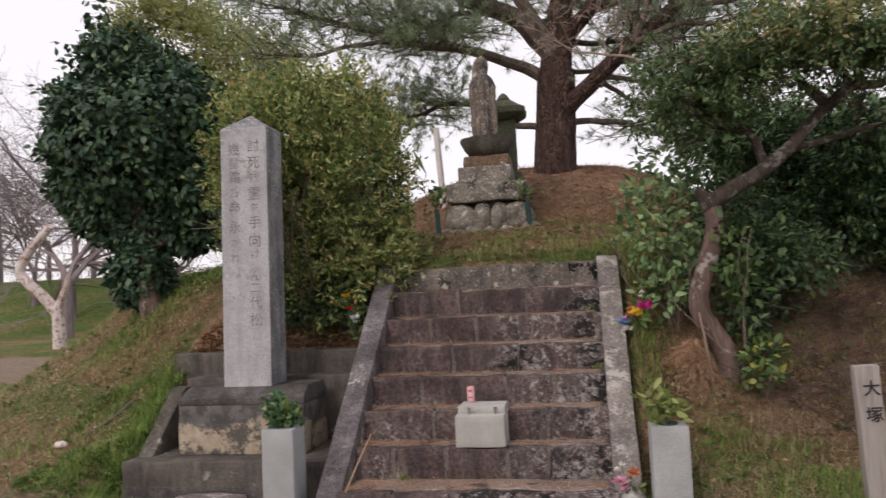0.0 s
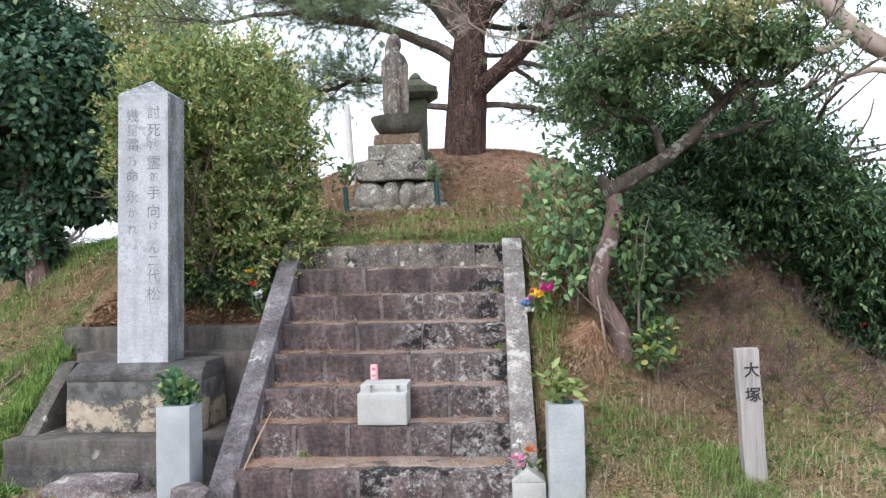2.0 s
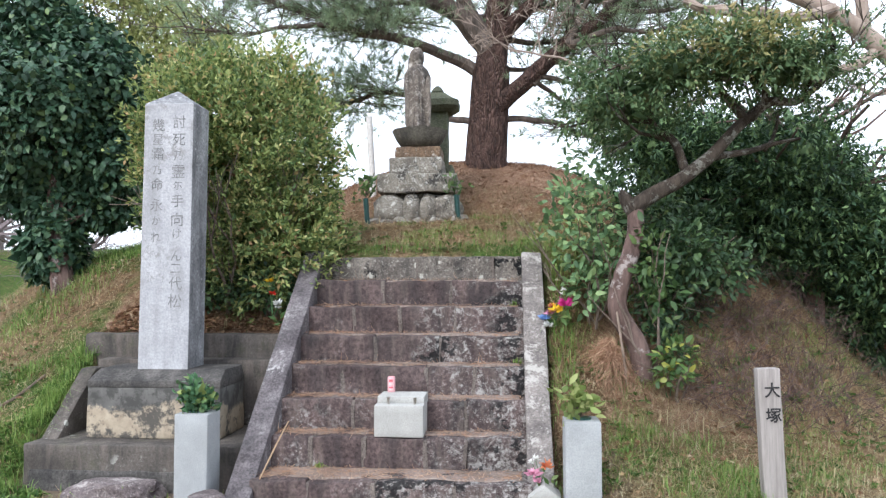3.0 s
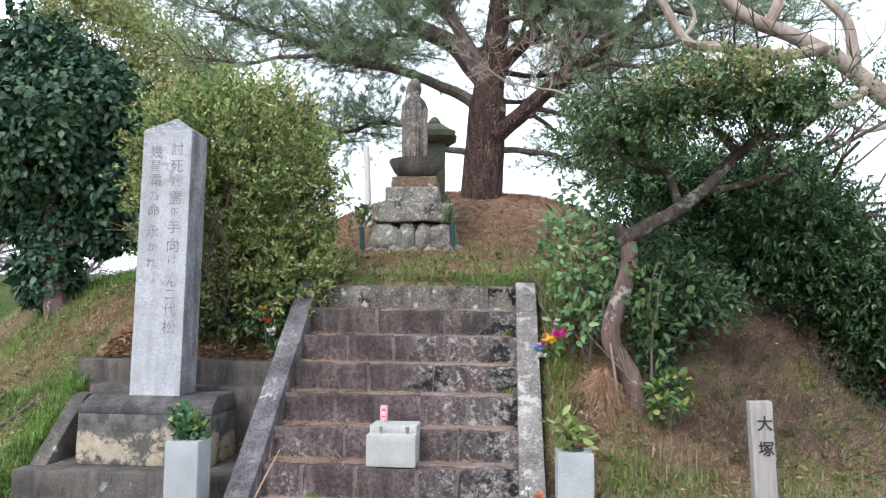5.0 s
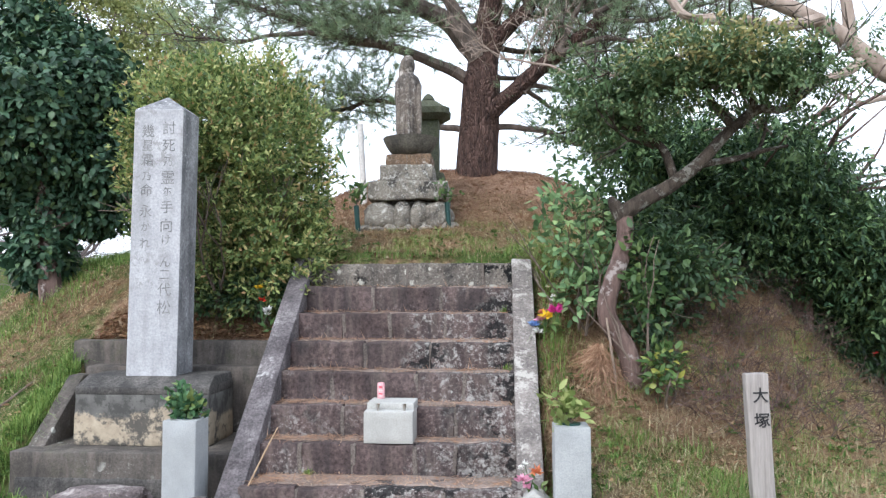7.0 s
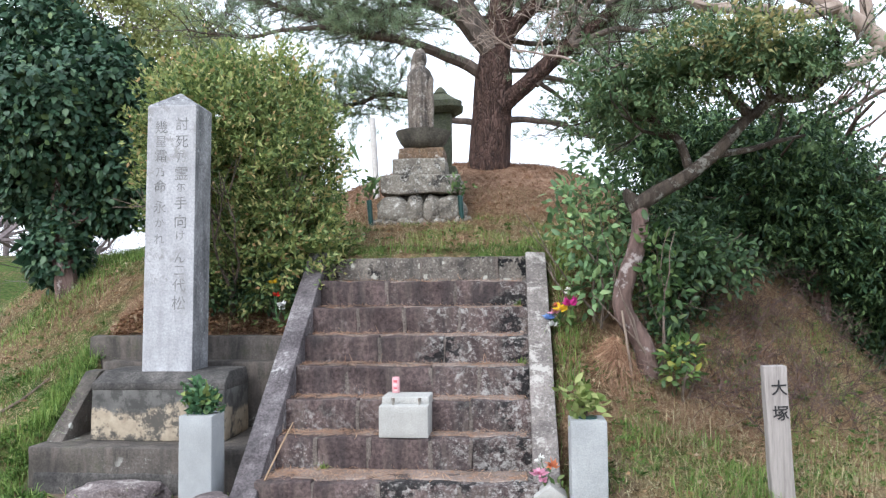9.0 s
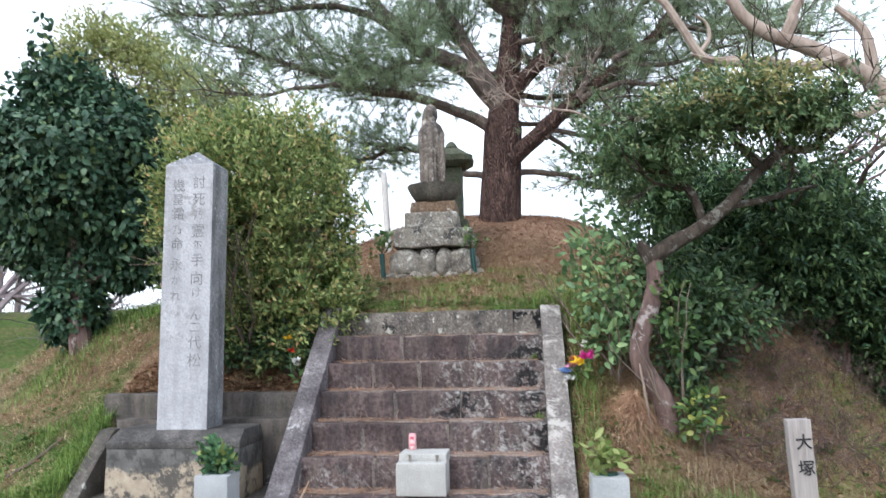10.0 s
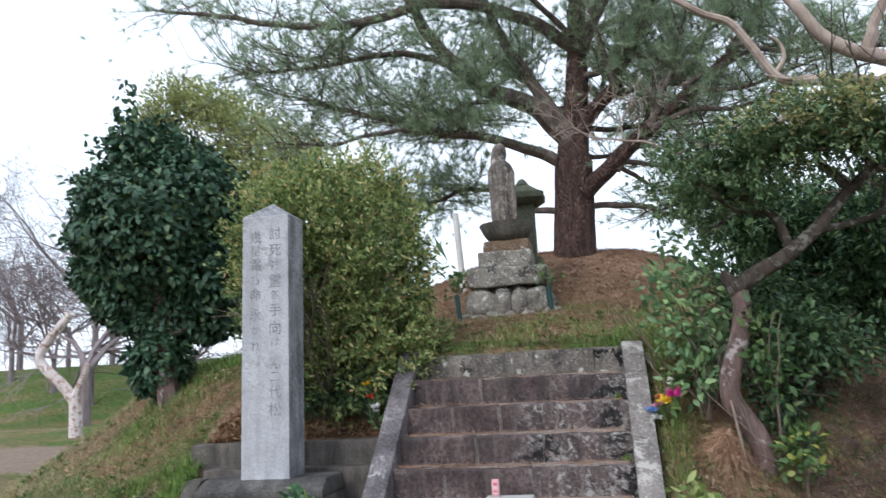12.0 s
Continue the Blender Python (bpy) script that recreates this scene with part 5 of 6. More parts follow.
# hedge-like thicket low behind
e = thing("thicket", (9.5, 9.5, 0.3), "dark shaded thicket beyond the mound", "thicket")
bm = bmesh.new()
tips = []
for i in range(10):
    grow(bm, (9.5, 9.3, 0), (rng.normal(0, 1.0), 0, 1), 1.3, 0.03, 1, tips)
part("stem_frame", bm, M_TWIG, e)
P, D = (np.concatenate(q) for q in zip(*[lumpy(2600, (7.0 + i * 1.1, 9.2 + 0.3 * (i % 3), 0.95 + 0.2 * (i % 2)), (0.9, 0.8, 1.1), 0.5, 0.3, 2.2, 100 + i) for i in range(6)]))
part("foliage", leaf_mesh("foliage", P, D + rng.normal(0, 0.5, P.shape), 0.13, 0.05, 0.2), M_DARKLEAF, e)

# bare dry sapling arching over the flank
e = thing("dry_sapling", (5.85, 4.0, 0.4), "thin leafless arching sapling", "tree")
bm = bmesh.new()
limb(bm, [(5.9, 4.0, 0.2), (5.84, 4.0, 1.24), (5.78, 4.0, 1.86), (5.49, 3.9, 2.13), (5.1, 3.8, 2.31), (4.66, 3.7, 2.46)], 0.028, 0.005, 6)
limb(bm, [(5.78, 4.0, 1.55), (5.41, 3.9, 1.59), (5.18, 3.8, 1.44), (4.74, 3.7, 1.49), (4.3, 3.6, 1.53)], 0.014, 0.005, 6)
limb(bm, [(5.18, 3.8, 1.44), (4.8, 3.7, 1.35), (4.5, 3.6, 1.2)], 0.01, 0.004, 5)
tips = []
for p, d in (((5.49, 3.9, 2.13), (-0.6, 0, 0.8)), ((5.1, 3.8, 2.31), (-1, 0, -0.2)), ((4.74, 3.7, 1.49), (-0.5, 0, 0.8)), ((5.78, 4, 1.86), (0.5, 0, 0.8))):
    grow(bm, p, d, 0.5, 0.006, 2, tips, 0.5, 0.1, 2, 4, 4, 0.002)
part("branch_frame", bm, M_DRYTWIG, e)

# pale smooth-barked tree reaching in over the flank
e = thing("pale_barked_tree", (7.2, 3.0, 0.0), "leafless tree with thick pale smooth limbs", "tree")
bm = bmesh.new()
limb(bm, [(7.2, 3.0, 0.0), (7.1, 3.0, 1.2), (6.6, 3.0, 2.3), (5.9, 3.0, 3.05), (5.45, 3.0, 3.32), (5.2, 3.0, 3.47), (5.02, 3.0, 3.64), (4.65, 3.0, 3.92), (4.276, 3.0, 4.13), (3.966, 3.0, 4.27), (3.742, 3.0, 4.45), (3.555, 3.0, 4.78), (3.3, 3.1, 5.2)], 0.13, 0.045, 14)
part("trunk", bm, M_PALEBARK, e)
bm = bmesh.new()
limb(bm, [(5.9, 3.0, 3.05), (5.5, 3.0, 3.14), (5.21, 3.0, 3.2), (4.96, 3.0, 3.16), (4.75, 3.0, 3.28)], 0.045, 0.012, 7)
limb(bm, [(5.02, 3.0, 3.59), (4.76, 2.9, 3.41), (4.45, 2.8, 3.29), (4.21, 2.7, 3.17)], 0.055, 0.03, 8)
limb(bm, [(4.1, 3.0, 4.22), (4.19, 3.0, 4.4), (4.212, 3.0, 4.495), (4.337, 3.0, 4.75), (4.5, 2.9, 5.1)], 0.06, 0.04, 8)
limb(bm, [(4.9, 3.0, 3.75), (4.85, 3.0, 4.2), (4.6, 3.0, 4.5)], 0.07, 0.03, 8)
part("limb", bm, M_PALEBARK, e)
bm = bmesh.new()
limb(bm, [(3.75, 2.6, 3.82), (3.517, 2.6, 3.856), (3.33, 2.6, 3.87), (3.198, 2.6, 3.958), (3.037, 2.6, 4.236), (2.871, 2.6, 4.509), (2.635, 2.6, 4.629), (2.423, 2.6, 4.793), (2.2, 2.6, 5.0)], 0.05, 0.028, 8)
limb(bm, [(4.6, 2.95, 3.97), (4.1, 2.7, 3.8), (3.75, 2.6, 3.85)], 0.06, 0.05, 8)
limb(bm, [(3.2, 2.6, 3.95), (3.3, 2.6, 4.1), (3.28, 2.6, 4.25), (3.18, 2.6, 4.33)], 0.025, 0.008, 6)
limb(bm, [(3.52, 2.6, 3.9), (3.3, 2.55, 3.88), (3.1, 2.5, 3.92)], 0.02, 0.008, 6)
limb(bm, [(3.5, 2.6, 3.6), (2.9, 2.2, 3.35), (2.54, 2.0, 3.2), (2.38, 2.2, 3.26), (2.26, 2.4, 3.28), (2.04, 2.5, 3.44), (1.84, 2.6, 3.48), (1.55, 2.8, 3.6)], 0.024, 0.008, 7, 5, 0.03)
limb(bm, [(4.1, 2.7, 3.8), (3.8, 2.65, 3.7), (3.5, 2.6, 3.6)], 0.035, 0.024, 7)
tips = []
for p, d, l in (((1.95, 2.55, 3.46), (0.1, 0, 1), 0.35), ((1.84, 2.6, 3.48), (-0.4, 0.1, 0.8), 0.45), ((1.65, 2.7, 3.55), (-0.6, 0.1, 0.5), 0.45), ((1.6, 2.8, 3.6), (-0.4, 0.1, 1), 0.45), ((1.75, 2.65, 3.5), (0.2, 0, 1), 0.5), ((1.6, 2.8, 3.6), (-1, 0, 0.2), 0.35),
                ((4.75, 3.0, 3.28), (-1, 0, 0.2), 0.35), ((4.96, 3.0, 3.16), (-0.5, 0, -0.4), 0.3), ((5.21, 3.0, 3.2), (-0.7, 0, 0.4), 0.4)):
    grow(bm, p, d, l, 0.009, 3, tips, 0.8, 0.1, 3, 4, 4, 0.003)
part("limb", bm, M_PALEBARK, e)

# the old pine on the crown of the mound
e = thing("pine_tree", (1.22, 6.45, 2.9), "old spreading pine with red-brown furrowed bark", "tree")
bm = bmesh.new()
path = smooth_path([(1.19, 6.45, 2.75), (1.2, 6.45, 3.15), (1.25, 6.42, 3.7), (1.29, 6.4, 4.4), (1.37, 6.42, 5.1), (1.46, 6.45, 5.9), (1.53, 6.45, 6.75), (1.65, 6.5, 7.5), (1.6, 6.6, 9.0)], 6, 0.02)
tube(bm, path, [0.4, 0.35, 0.325, 0.315, 0.31, 0.305] + list(np.linspace(0.3, 0.27, 13)) + list(np.linspace(0.23, 0.17, 8)) + list(np.linspace(0.165, 0.09, len(path) - 27)), 18)
for v in bm.verts:
    c = Vector((1.25, 6.42, v.co.z))
    v.co += (v.co - c).normalized() * 0.02 * noise.noise(Vector((v.co.x * 9, v.co.y * 9, v.co.z * 2.5)))
part("trunk", bm, M_PINEBARK, e)
PINE_ARMS = [
    ([(1.25, 6.35, 4.72), (1.08, 6.28, 4.95), (0.77, 6.2, 5.25), (0.22, 6.05, 5.5), (-0.1, 5.9, 5.74), (-0.59, 5.7, 6.3), (-0.85, 5.6, 6.9), (-1.2, 5.5, 7.5)], 0.17, 0.05),
    ([(-0.08, 5.9, 5.66), (-0.6, 5.7, 5.95), (-1.13, 5.5, 6.03), (-1.79, 5.2, 5.87), (-2.56, 5.0, 5.76), (-3.2, 4.9, 5.75)], 0.06, 0.015),
    ([(1.2, 6.4, 4.35), (0.9, 6.3, 4.52), (0.65, 6.2, 4.61), (0.12, 6.0, 4.79), (-0.41, 5.8, 4.84), (-0.71, 5.7, 4.92), (-1.17, 5.6, 5.06), (-1.91, 5.4, 5.27), (-2.5, 5.2, 5.45)], 0.095, 0.02),
    ([(1.15, 6.5, 3.68), (0.94, 6.5, 3.73), (0.64, 6.55, 3.81), (0.3, 6.65, 4.1), (0.01, 6.7, 4.19), (-0.41, 6.8, 4.26), (-0.86, 6.9, 4.14), (-1.4, 6.95, 4.1), (-2.0, 7.0, 4.1)], 0.055, 0.02),
    ([(1.28, 6.35, 3.8), (1.5, 6.25, 3.98), (1.85, 6.1, 4.25), (2.33, 6.05, 4.65), (2.83, 6.0, 5.01), (3.31, 5.9, 5.36), (3.72, 5.8, 5.85), (4.0, 5.7, 6.3)], 0.14, 0.06),
    ([(1.35, 6.4, 3.75), (2.07, 6.5, 3.72), (2.69, 6.8, 3.56), (3.2, 6.9, 3.5)], 0.05, 0.02),
    ([(1.25, 6.4, 4.85), (1.1, 6.35, 5.07), (0.92, 6.3, 5.41), (0.69, 6.3, 5.81), (0.4, 6.3, 6.34), (0.2, 6.25, 6.87), (0.0, 6.2, 7.5)], 0.12, 0.05),
    ([(1.5, 6.4, 6.1), (0.6, 6.0, 6.6), (-0.5, 5.6, 6.75), (-1.4, 5.3, 6.45), (-2.4, 5.1, 6.45), (-3.4, 5.0, 6.7), (-4.4, 4.9, 6.9)], 0.10, 0.02),
    ([(1.4, 6.4, 4.8), (1.58, 6.35, 5.07), (1.92, 6.3, 5.4), (2.14, 6.3, 5.79), (2.37, 6.25, 6.3), (2.7, 6.1, 6.8)], 0.13, 0.05),
    ([(1.6, 6.4, 6.8), (0.8, 6.0, 7.4), (-0.6, 5.6, 7.7), (-2.2, 5.2, 7.6), (-3.6, 5.0, 7.7)], 0.09, 0.02),
    ([(1.5, 6.4, 6.0), (1.9, 6.0, 6.6), (2.6, 5.6, 7.2), (3.4, 5.2, 7.4)], 0.09, 0.02),
    ([(1.95, 6.2, 5.3), (1.88, 6.1, 5.6), (1.78, 6.0, 6.1), (1.68, 5.9, 6.6)], 0.06, 0.03),
    ([(2.35, 5.8, 4.61), (2.9, 5.7, 4.75), (3.5, 5.6, 4.7), (4.1, 5.5, 4.9)], 0.05, 0.015),
    ([(0.6, 6.15, 5.3), (0.21, 5.9, 5.29), (-0.03, 5.9, 5.28), (-0.12, 5.9, 5.18), (-0.05, 5.9, 5.0)], 0.04, 0.02),
    ([(-0.64, 5.72, 4.89), (-1.2, 5.2, 4.75), (-1.9, 5.0, 4.6), (-2.6, 4.9, 4.7)], 0.04, 0.012),
    ([(-0.11, 5.9, 4.81), (-0.5, 5.9, 5.2), (-1.2, 6.0, 5.45), (-2.0, 6.0, 5.5)], 0.04, 0.012),
    ([(-1.4, 5.3, 6.45), (-2.1, 5.6, 6.2), (-2.9, 5.7, 6.15)], 0.035, 0.012),
    ([(-0.86, 6.9, 4.14), (-1.2, 6.7, 4.0), (-1.9, 6.5, 4.0)], 0.03, 0.01),
    ([(1.86, 6.1, 4.15), (2.3, 6.2, 4.7), (2.5, 6.2, 5.4), (2.9, 6.1, 6.0)], 0.06, 0.015),
    ([(2.35, 5.8, 4.61), (2.6, 5.9, 5.2), (3.1, 5.9, 5.8), (3.8, 5.8, 6.1)], 0.05, 0.015),
    ([(2.81, 5.6, 5.07), (3.4, 5.8, 5.0), (4.1, 5.9, 5.2), (4.8, 5.9, 5.4)], 0.04, 0.012),
    ([(1.55, 6.4, 6.3), (2.2, 6.6, 6.6), (3.0, 6.6, 6.5), (3.9, 6.5, 6.6)], 0.06, 0.015),
    ([(1.35, 6.45, 5.0), (1.7, 6.8, 5.3), (1.9, 7.0, 6.0), (2.3, 7.1, 6.6)], 0.06, 0.015),
    ([(1.42, 6.4, 5.6), (1.9, 6.6, 5.4), (2.6, 6.6, 5.5), (3.4, 6.5, 5.3)], 0.06, 0.015),
    ([(1.5, 6.4, 6.2), (1.0, 5.8, 6.6), (0.3, 5.3, 7.0), (-0.4, 5.0, 7.1)], 0.05, 0.015),
    ([(2.0, 6.1, 4.25), (2.5, 6.3, 4.2), (3.1, 6.4, 4.3)], 0.04, 0.015),
    ([(2.81, 5.6, 5.07), (3.6, 5.9, 5.5), (4.4, 6.1, 5.7), (5.3, 6.2, 5.8)], 0.045, 0.015),
    ([(3.39, 5.4, 5.45), (4.2, 5.6, 5.35), (5.0, 5.7, 5.35), (5.6, 5.8, 5.3)], 0.04, 0.012),
    ([(3.3, 5.5, 6.6), (4.1, 5.7, 6.5), (4.9, 5.8, 6.5)], 0.035, 0.012),
    ([(1.4, 6.4, 4.9), (1.9, 6.9, 5.0), (2.6, 7.2, 5.1), (3.3, 7.3, 5.2)], 0.05, 0.015),
    ([(1.35, 6.5, 4.6), (1.7, 7.0, 4.6), (2.2, 7.2, 4.75), (2.8, 7.3, 4.7)], 0.045, 0.015),
    ([(1.35, 6.4, 5.2), (1.0, 6.9, 5.5), (0.6, 7.1, 6.0), (0.2, 7.2, 6.3)], 0.05, 0.015),
    ([(1.9, 6.1, 4.2), (2.3, 6.5, 4.0), (2.9, 6.6, 3.85), (3.4, 6.6, 3.9)], 0.035, 0.012),
    ([(1.45, 6.4, 5.7), (1.9, 6.3, 5.7), (2.3, 6.2, 5.8), (2.8, 6.2, 5.6)], 0.05, 0.015),
]
tips = []
for i, (pts, r0, r1) in enumerate(PINE_ARMS):
    bm = bmesh.new()
    path = limb(bm, pts, r0, r1, 9, 6, 0.04, i)
    n = len(path)
    low = i in (3, 5)
    for k in range(int(n * (0.55 if low else 0.38)), n):
        for _ in range(4 if i in (2, 1, 3) else 3):
            d = path[k] - path[k - 1]
            side = Vector(rng.normal(0, 1, 3))
            side.z = abs(side.z) * 0.35 - (0.1 if i in (2, 3) else 0)
            grow(bm, path[k], d.normalized() * 0.6 + side.normalized(), rng.uniform(0.35, 0.9), 0.009, 1, tips, 0.6, 0.1, 3, 4, 4, 0.003)
    part("limb", bm, M_PINELIMB if i not in (4, 8) else M_PINEBARK, e)
tp, tw = np.array([t[0] for t in tips]), np.array([t[1] for t in tips])
keep = rng.random(len(tp)) < np.minimum(1, 26000 / len(tp)) * np.where((tp[:, 0] < -0.9) & (tp[:, 2] > 4.6), np.where(tp[:, 0] < -2.0, 0.42, 0.5), np.where(tp[:, 0] < 0.9, 0.8, 0.62))
part("needles", needle_mesh("needles", tp[keep], tw[keep] + np.array([0, 0, 0.15]), 24, 0.14, 0.005, 0.8), M_NEEDLE, e)

# soft olive tree beyond the mound
for base_at, label, clumps, n in (((-7.6, 14.2), "tall olive-green broadleaf tree beyond the mound", [((-9.4, 14, 9.45), (1.0, 1.2, 0.75)), ((-10.3, 14, 8.8), (0.8, 1.0, 0.7)), ((-8.3, 14, 9.0), (0.9, 1.2, 0.7)), ((-7.4, 14, 8.3), (1.2, 1.2, 0.85)), ((-6.2, 14, 7.6), (1.2, 1.2, 0.8)), ((-9.7, 14, 7.8), (1.2, 1.2, 0.8)), ((-8.2, 14, 7.4), (1.4, 1.2, 0.9)), ((-6.9, 14, 6.9), (1.4, 1.2, 0.8)), ((-5.3, 14, 6.7), (1.2, 1.2, 0.8)), ((-4.3, 14.3, 6.0), (1.2, 1, 0.7)), ((-9.2, 14.3, 6.6), (1.2, 1, 0.8))], 2300),):
    x, y = base_at
    e = thing("broadleaf_tree", (x, y, 0.4), label, "tree")
    bm = bmesh.new()
    limb(bm, [(x, y, 0.2), (x + 0.1, y, 2.2), (x - 0.1, y, 4.0)], 0.2, 0.13, 8)
    tips = []
    for c, r in clumps:
        limb(bm, [(x - 0.1, y, 3.6 + rng.uniform(-0.8, 0.5)), ((x + c[0]) / 2, y, (4.2 + c[2]) / 2), c], 0.08, 0.025, 6)
        for _ in range(3):
            grow(bm, c, rng.normal(0, 1, 3) + np.array([0, 0, 0.6]), 0.7, 0.02, 2, tips, 0.6, 0.15, 3, 4, 3, 0.01)
    part("trunk", bm, M_FARTWIG, e)
    P, D = (np.concatenate(q) for q in zip(*[lumpy(n, c, r, 0.15, 0.5, 2.4, 120 + i, 1.2) for i, (c, r) in enumerate(clumps)]))
    part("crown", leaf_mesh("crown", P, D + rng.normal(0, 0.8, P.shape), 0.14, 0.07, 0.2), M_BGLEAF, e)

# limewashed pruned tree on the flat
e = thing("pruned_white_tree", (-11.72, 13, 0.45), "short pruned tree with pale limewashed bark", "tree")
bm = bmesh.new()
limb(bm, [(-11.76, 13, 0.2), (-11.76, 13, 0.9), (-11.84, 13, 1.5)], 0.17, 0.15, 10)
limb(bm, [(-11.84, 13, 1.4), (-12.15, 13, 1.75), (-12.56, 13, 2.11), (-12.88, 13, 2.45), (-12.66, 13, 2.9), (-12.0, 13, 3.63)], 0.15, 0.11, 10)
limb(bm, [(-11.84, 13, 1.4), (-11.65, 13, 1.8), (-11.44, 13, 2.3)], 0.11, 0.07, 8)
part("trunk", bm, M_WHITETREE, e)

# bare far trees
FAR = [(-17.0, 20.3, 0.34, 9.5), (-29, 31, 0.25, 12), (-24.5, 31, 0.25, 12), (-34, 33, 0.3, 13), (-21, 33, 0.22, 11), (-39, 35, 0.3, 13), (-14.5, 32, 0.22, 8), (-27, 36, 0.25, 12), (-10, 34, 0.2, 8), (-31.5, 38, 0.22, 12), (-19.5, 24, 0.22, 7), (-22.5, 25.5, 0.2, 6.5), (-26, 27, 0.2, 7), (-15.5, 25, 0.2, 6), (-12.5, 26, 0.18, 5.5), (-30, 27, 0.2, 7)]
for x, y, r, h in FAR:
    z = zground(x, y)
    e = thing("bare_tree", (x, y, z), "leafless grey-purple tree in the distance", "tree", "bare trees on the bank")
    bm = bmesh.new()
    tips = []
    limb(bm, [(x, y, z - 0.2), (x, y, z + h * 0.1), (x, y, z + h * 0.24)], r * 0.75, r * 0.5, 7)
    part("trunk", bm, M_FARTWIG, e)
    for _ in range(3):
        bm = bmesh.new()
        grow(bm, (x, y, z + h * 0.2), (rng.normal(0, 0.7), rng.normal(0, 0.5), 0.9), h * 0.38, r * 0.4, 4, tips, 0.62, 0.02, 4, 5, 3, 0.008)
        part("limb", bm, M_FARTWIG, e)

# ---- grass and fallen needles ----


def scatter(n, x0, x1, y0, y1, test):
    x, y = rng.uniform(x0, x1, n), rng.uniform(y0, y1, n)
    k = test(x, y)
    x, y = x[k], y[k]
    return np.stack([x, y, on_ground(x, y) - 0.003], 1)


def off_steps(x, y):
    return ~(((x > -0.2) & (x < 1.8) & (y < 2.0) & (y > -0.1)) | ((x > -1.9) & (x < -0.15) & (y < 1.6) & (y > 0.4)))


def patchy(x, y, freq, cut, seed):
    return np.array([noise.noise(Vector((a * freq, c * freq, seed))) for a, c in zip(x, y)]) > cut


def grass(name, pos, h, w, mat, label, lean=0.5):
    ob = new(name, blade_mesh(name, pos, h, w, lean))
    ob.data.materials.append(mat)
    return tagged(ob, label, "grass", kind="stuff")


rr = lambda x, y: np.hypot(x - 1, y - 8)
grass("green_grass", np.concatenate([scatter(36000, 1.78, 6, -0.9, 2.6, lambda x, y: off_steps(x, y) & patchy(x, y, 1.9, 0.0, 2)), scatter(26000, -8, -0.2, 0.0, 7.0, lambda x, y: off_steps(x, y) & ((y > 0.6) | (x < -1.9)) & (rr(x, y) > 6.0) & (rr(x, y) < 9.5) & patchy(x, y, 0.9, 0.22, 5)),
                                     scatter(9000, -0.6, 2.6, 1.95, 4.2, lambda x, y: patchy(x, y, 2.0, 0.1, 8)), scatter(900, 1.7, 2.3, 1.85, 2.2, lambda x, y: off_steps(x, y))]), 0.075, 0.0036, M_GRASS, "green grass tufts among the straw", 1.4)
grass("tall_grass_tufts", np.concatenate([scatter(120, -1.7, 1.7, 0.15, 0.48, off_steps), scatter(2600, -3.4, -1.7, 3.2, 5.2, off_steps), scatter(2600, -2.4, -1.75, 0.4, 1.5, lambda x, y: patchy(x, y, 3.0, 0.1, 12)), scatter(1500, -1.98, -1.75, 0.35, 1.55, lambda x, y: x < 0), scatter(350, 0.2, 1.7, 2.02, 2.2, lambda x, y: patchy(x, y, 3.5, -0.1, 15)), scatter(900, 1.5, 2.3, 1.9, 2.6, lambda x, y: patchy(x, y, 2.5, 0.0, 16)), scatter(2500, -6, -2.4, 1.0, 5, lambda x, y: patchy(x, y, 0.9, 0.18, 17)), scatter(1500, -3.6, -2.2, 0.5, 2.4, lambda x, y: patchy(x, y, 1.4, 0.15, 11)), scatter(1300, -3.3, -2.2, 2.3, 3.6, off_steps), scatter(60, -1.75, -1.55, 0.3, 0.48, off_steps), scatter(1600, 2.2, 3.2, -0.4, 0.6, lambda x, y: patchy(x, y, 3, 0.1, 1)), scatter(900, 1.8, 2.0, 0.1, 1.95, lambda x, y: x > 0)]), 0.11, 0.006, M_GRASS, "taller fresh green grass tufts", 1.2)


def needles(name, pos, length, label, mat=M_FALLEN, width=0.0022, rise=0.12, category="pine needles"):
    n = len(pos)
    way = rng.normal(0, 1, (n, 3)) * np.array([1, 1, rise])
    d = unit(way)
    side = unit(np.cross(d, [0, 0, 1.0])) * width
    L = (length * rng.uniform(0.6, 1.2, n))[:, None]
    pos = pos + np.array([0, 0, 0.008]) + np.outer(rng.uniform(0, 0.01, n), [0, 0, 1])
    v = np.stack([pos - side, pos + side, pos + d * L], 1).reshape(-1, 3)
    ob = new(name, fast_mesh(name, v, np.arange(3 * n).reshape(-1, 3)))
    ob.data.materials.append(mat)
    return tagged(ob, label, category, kind="stuff")


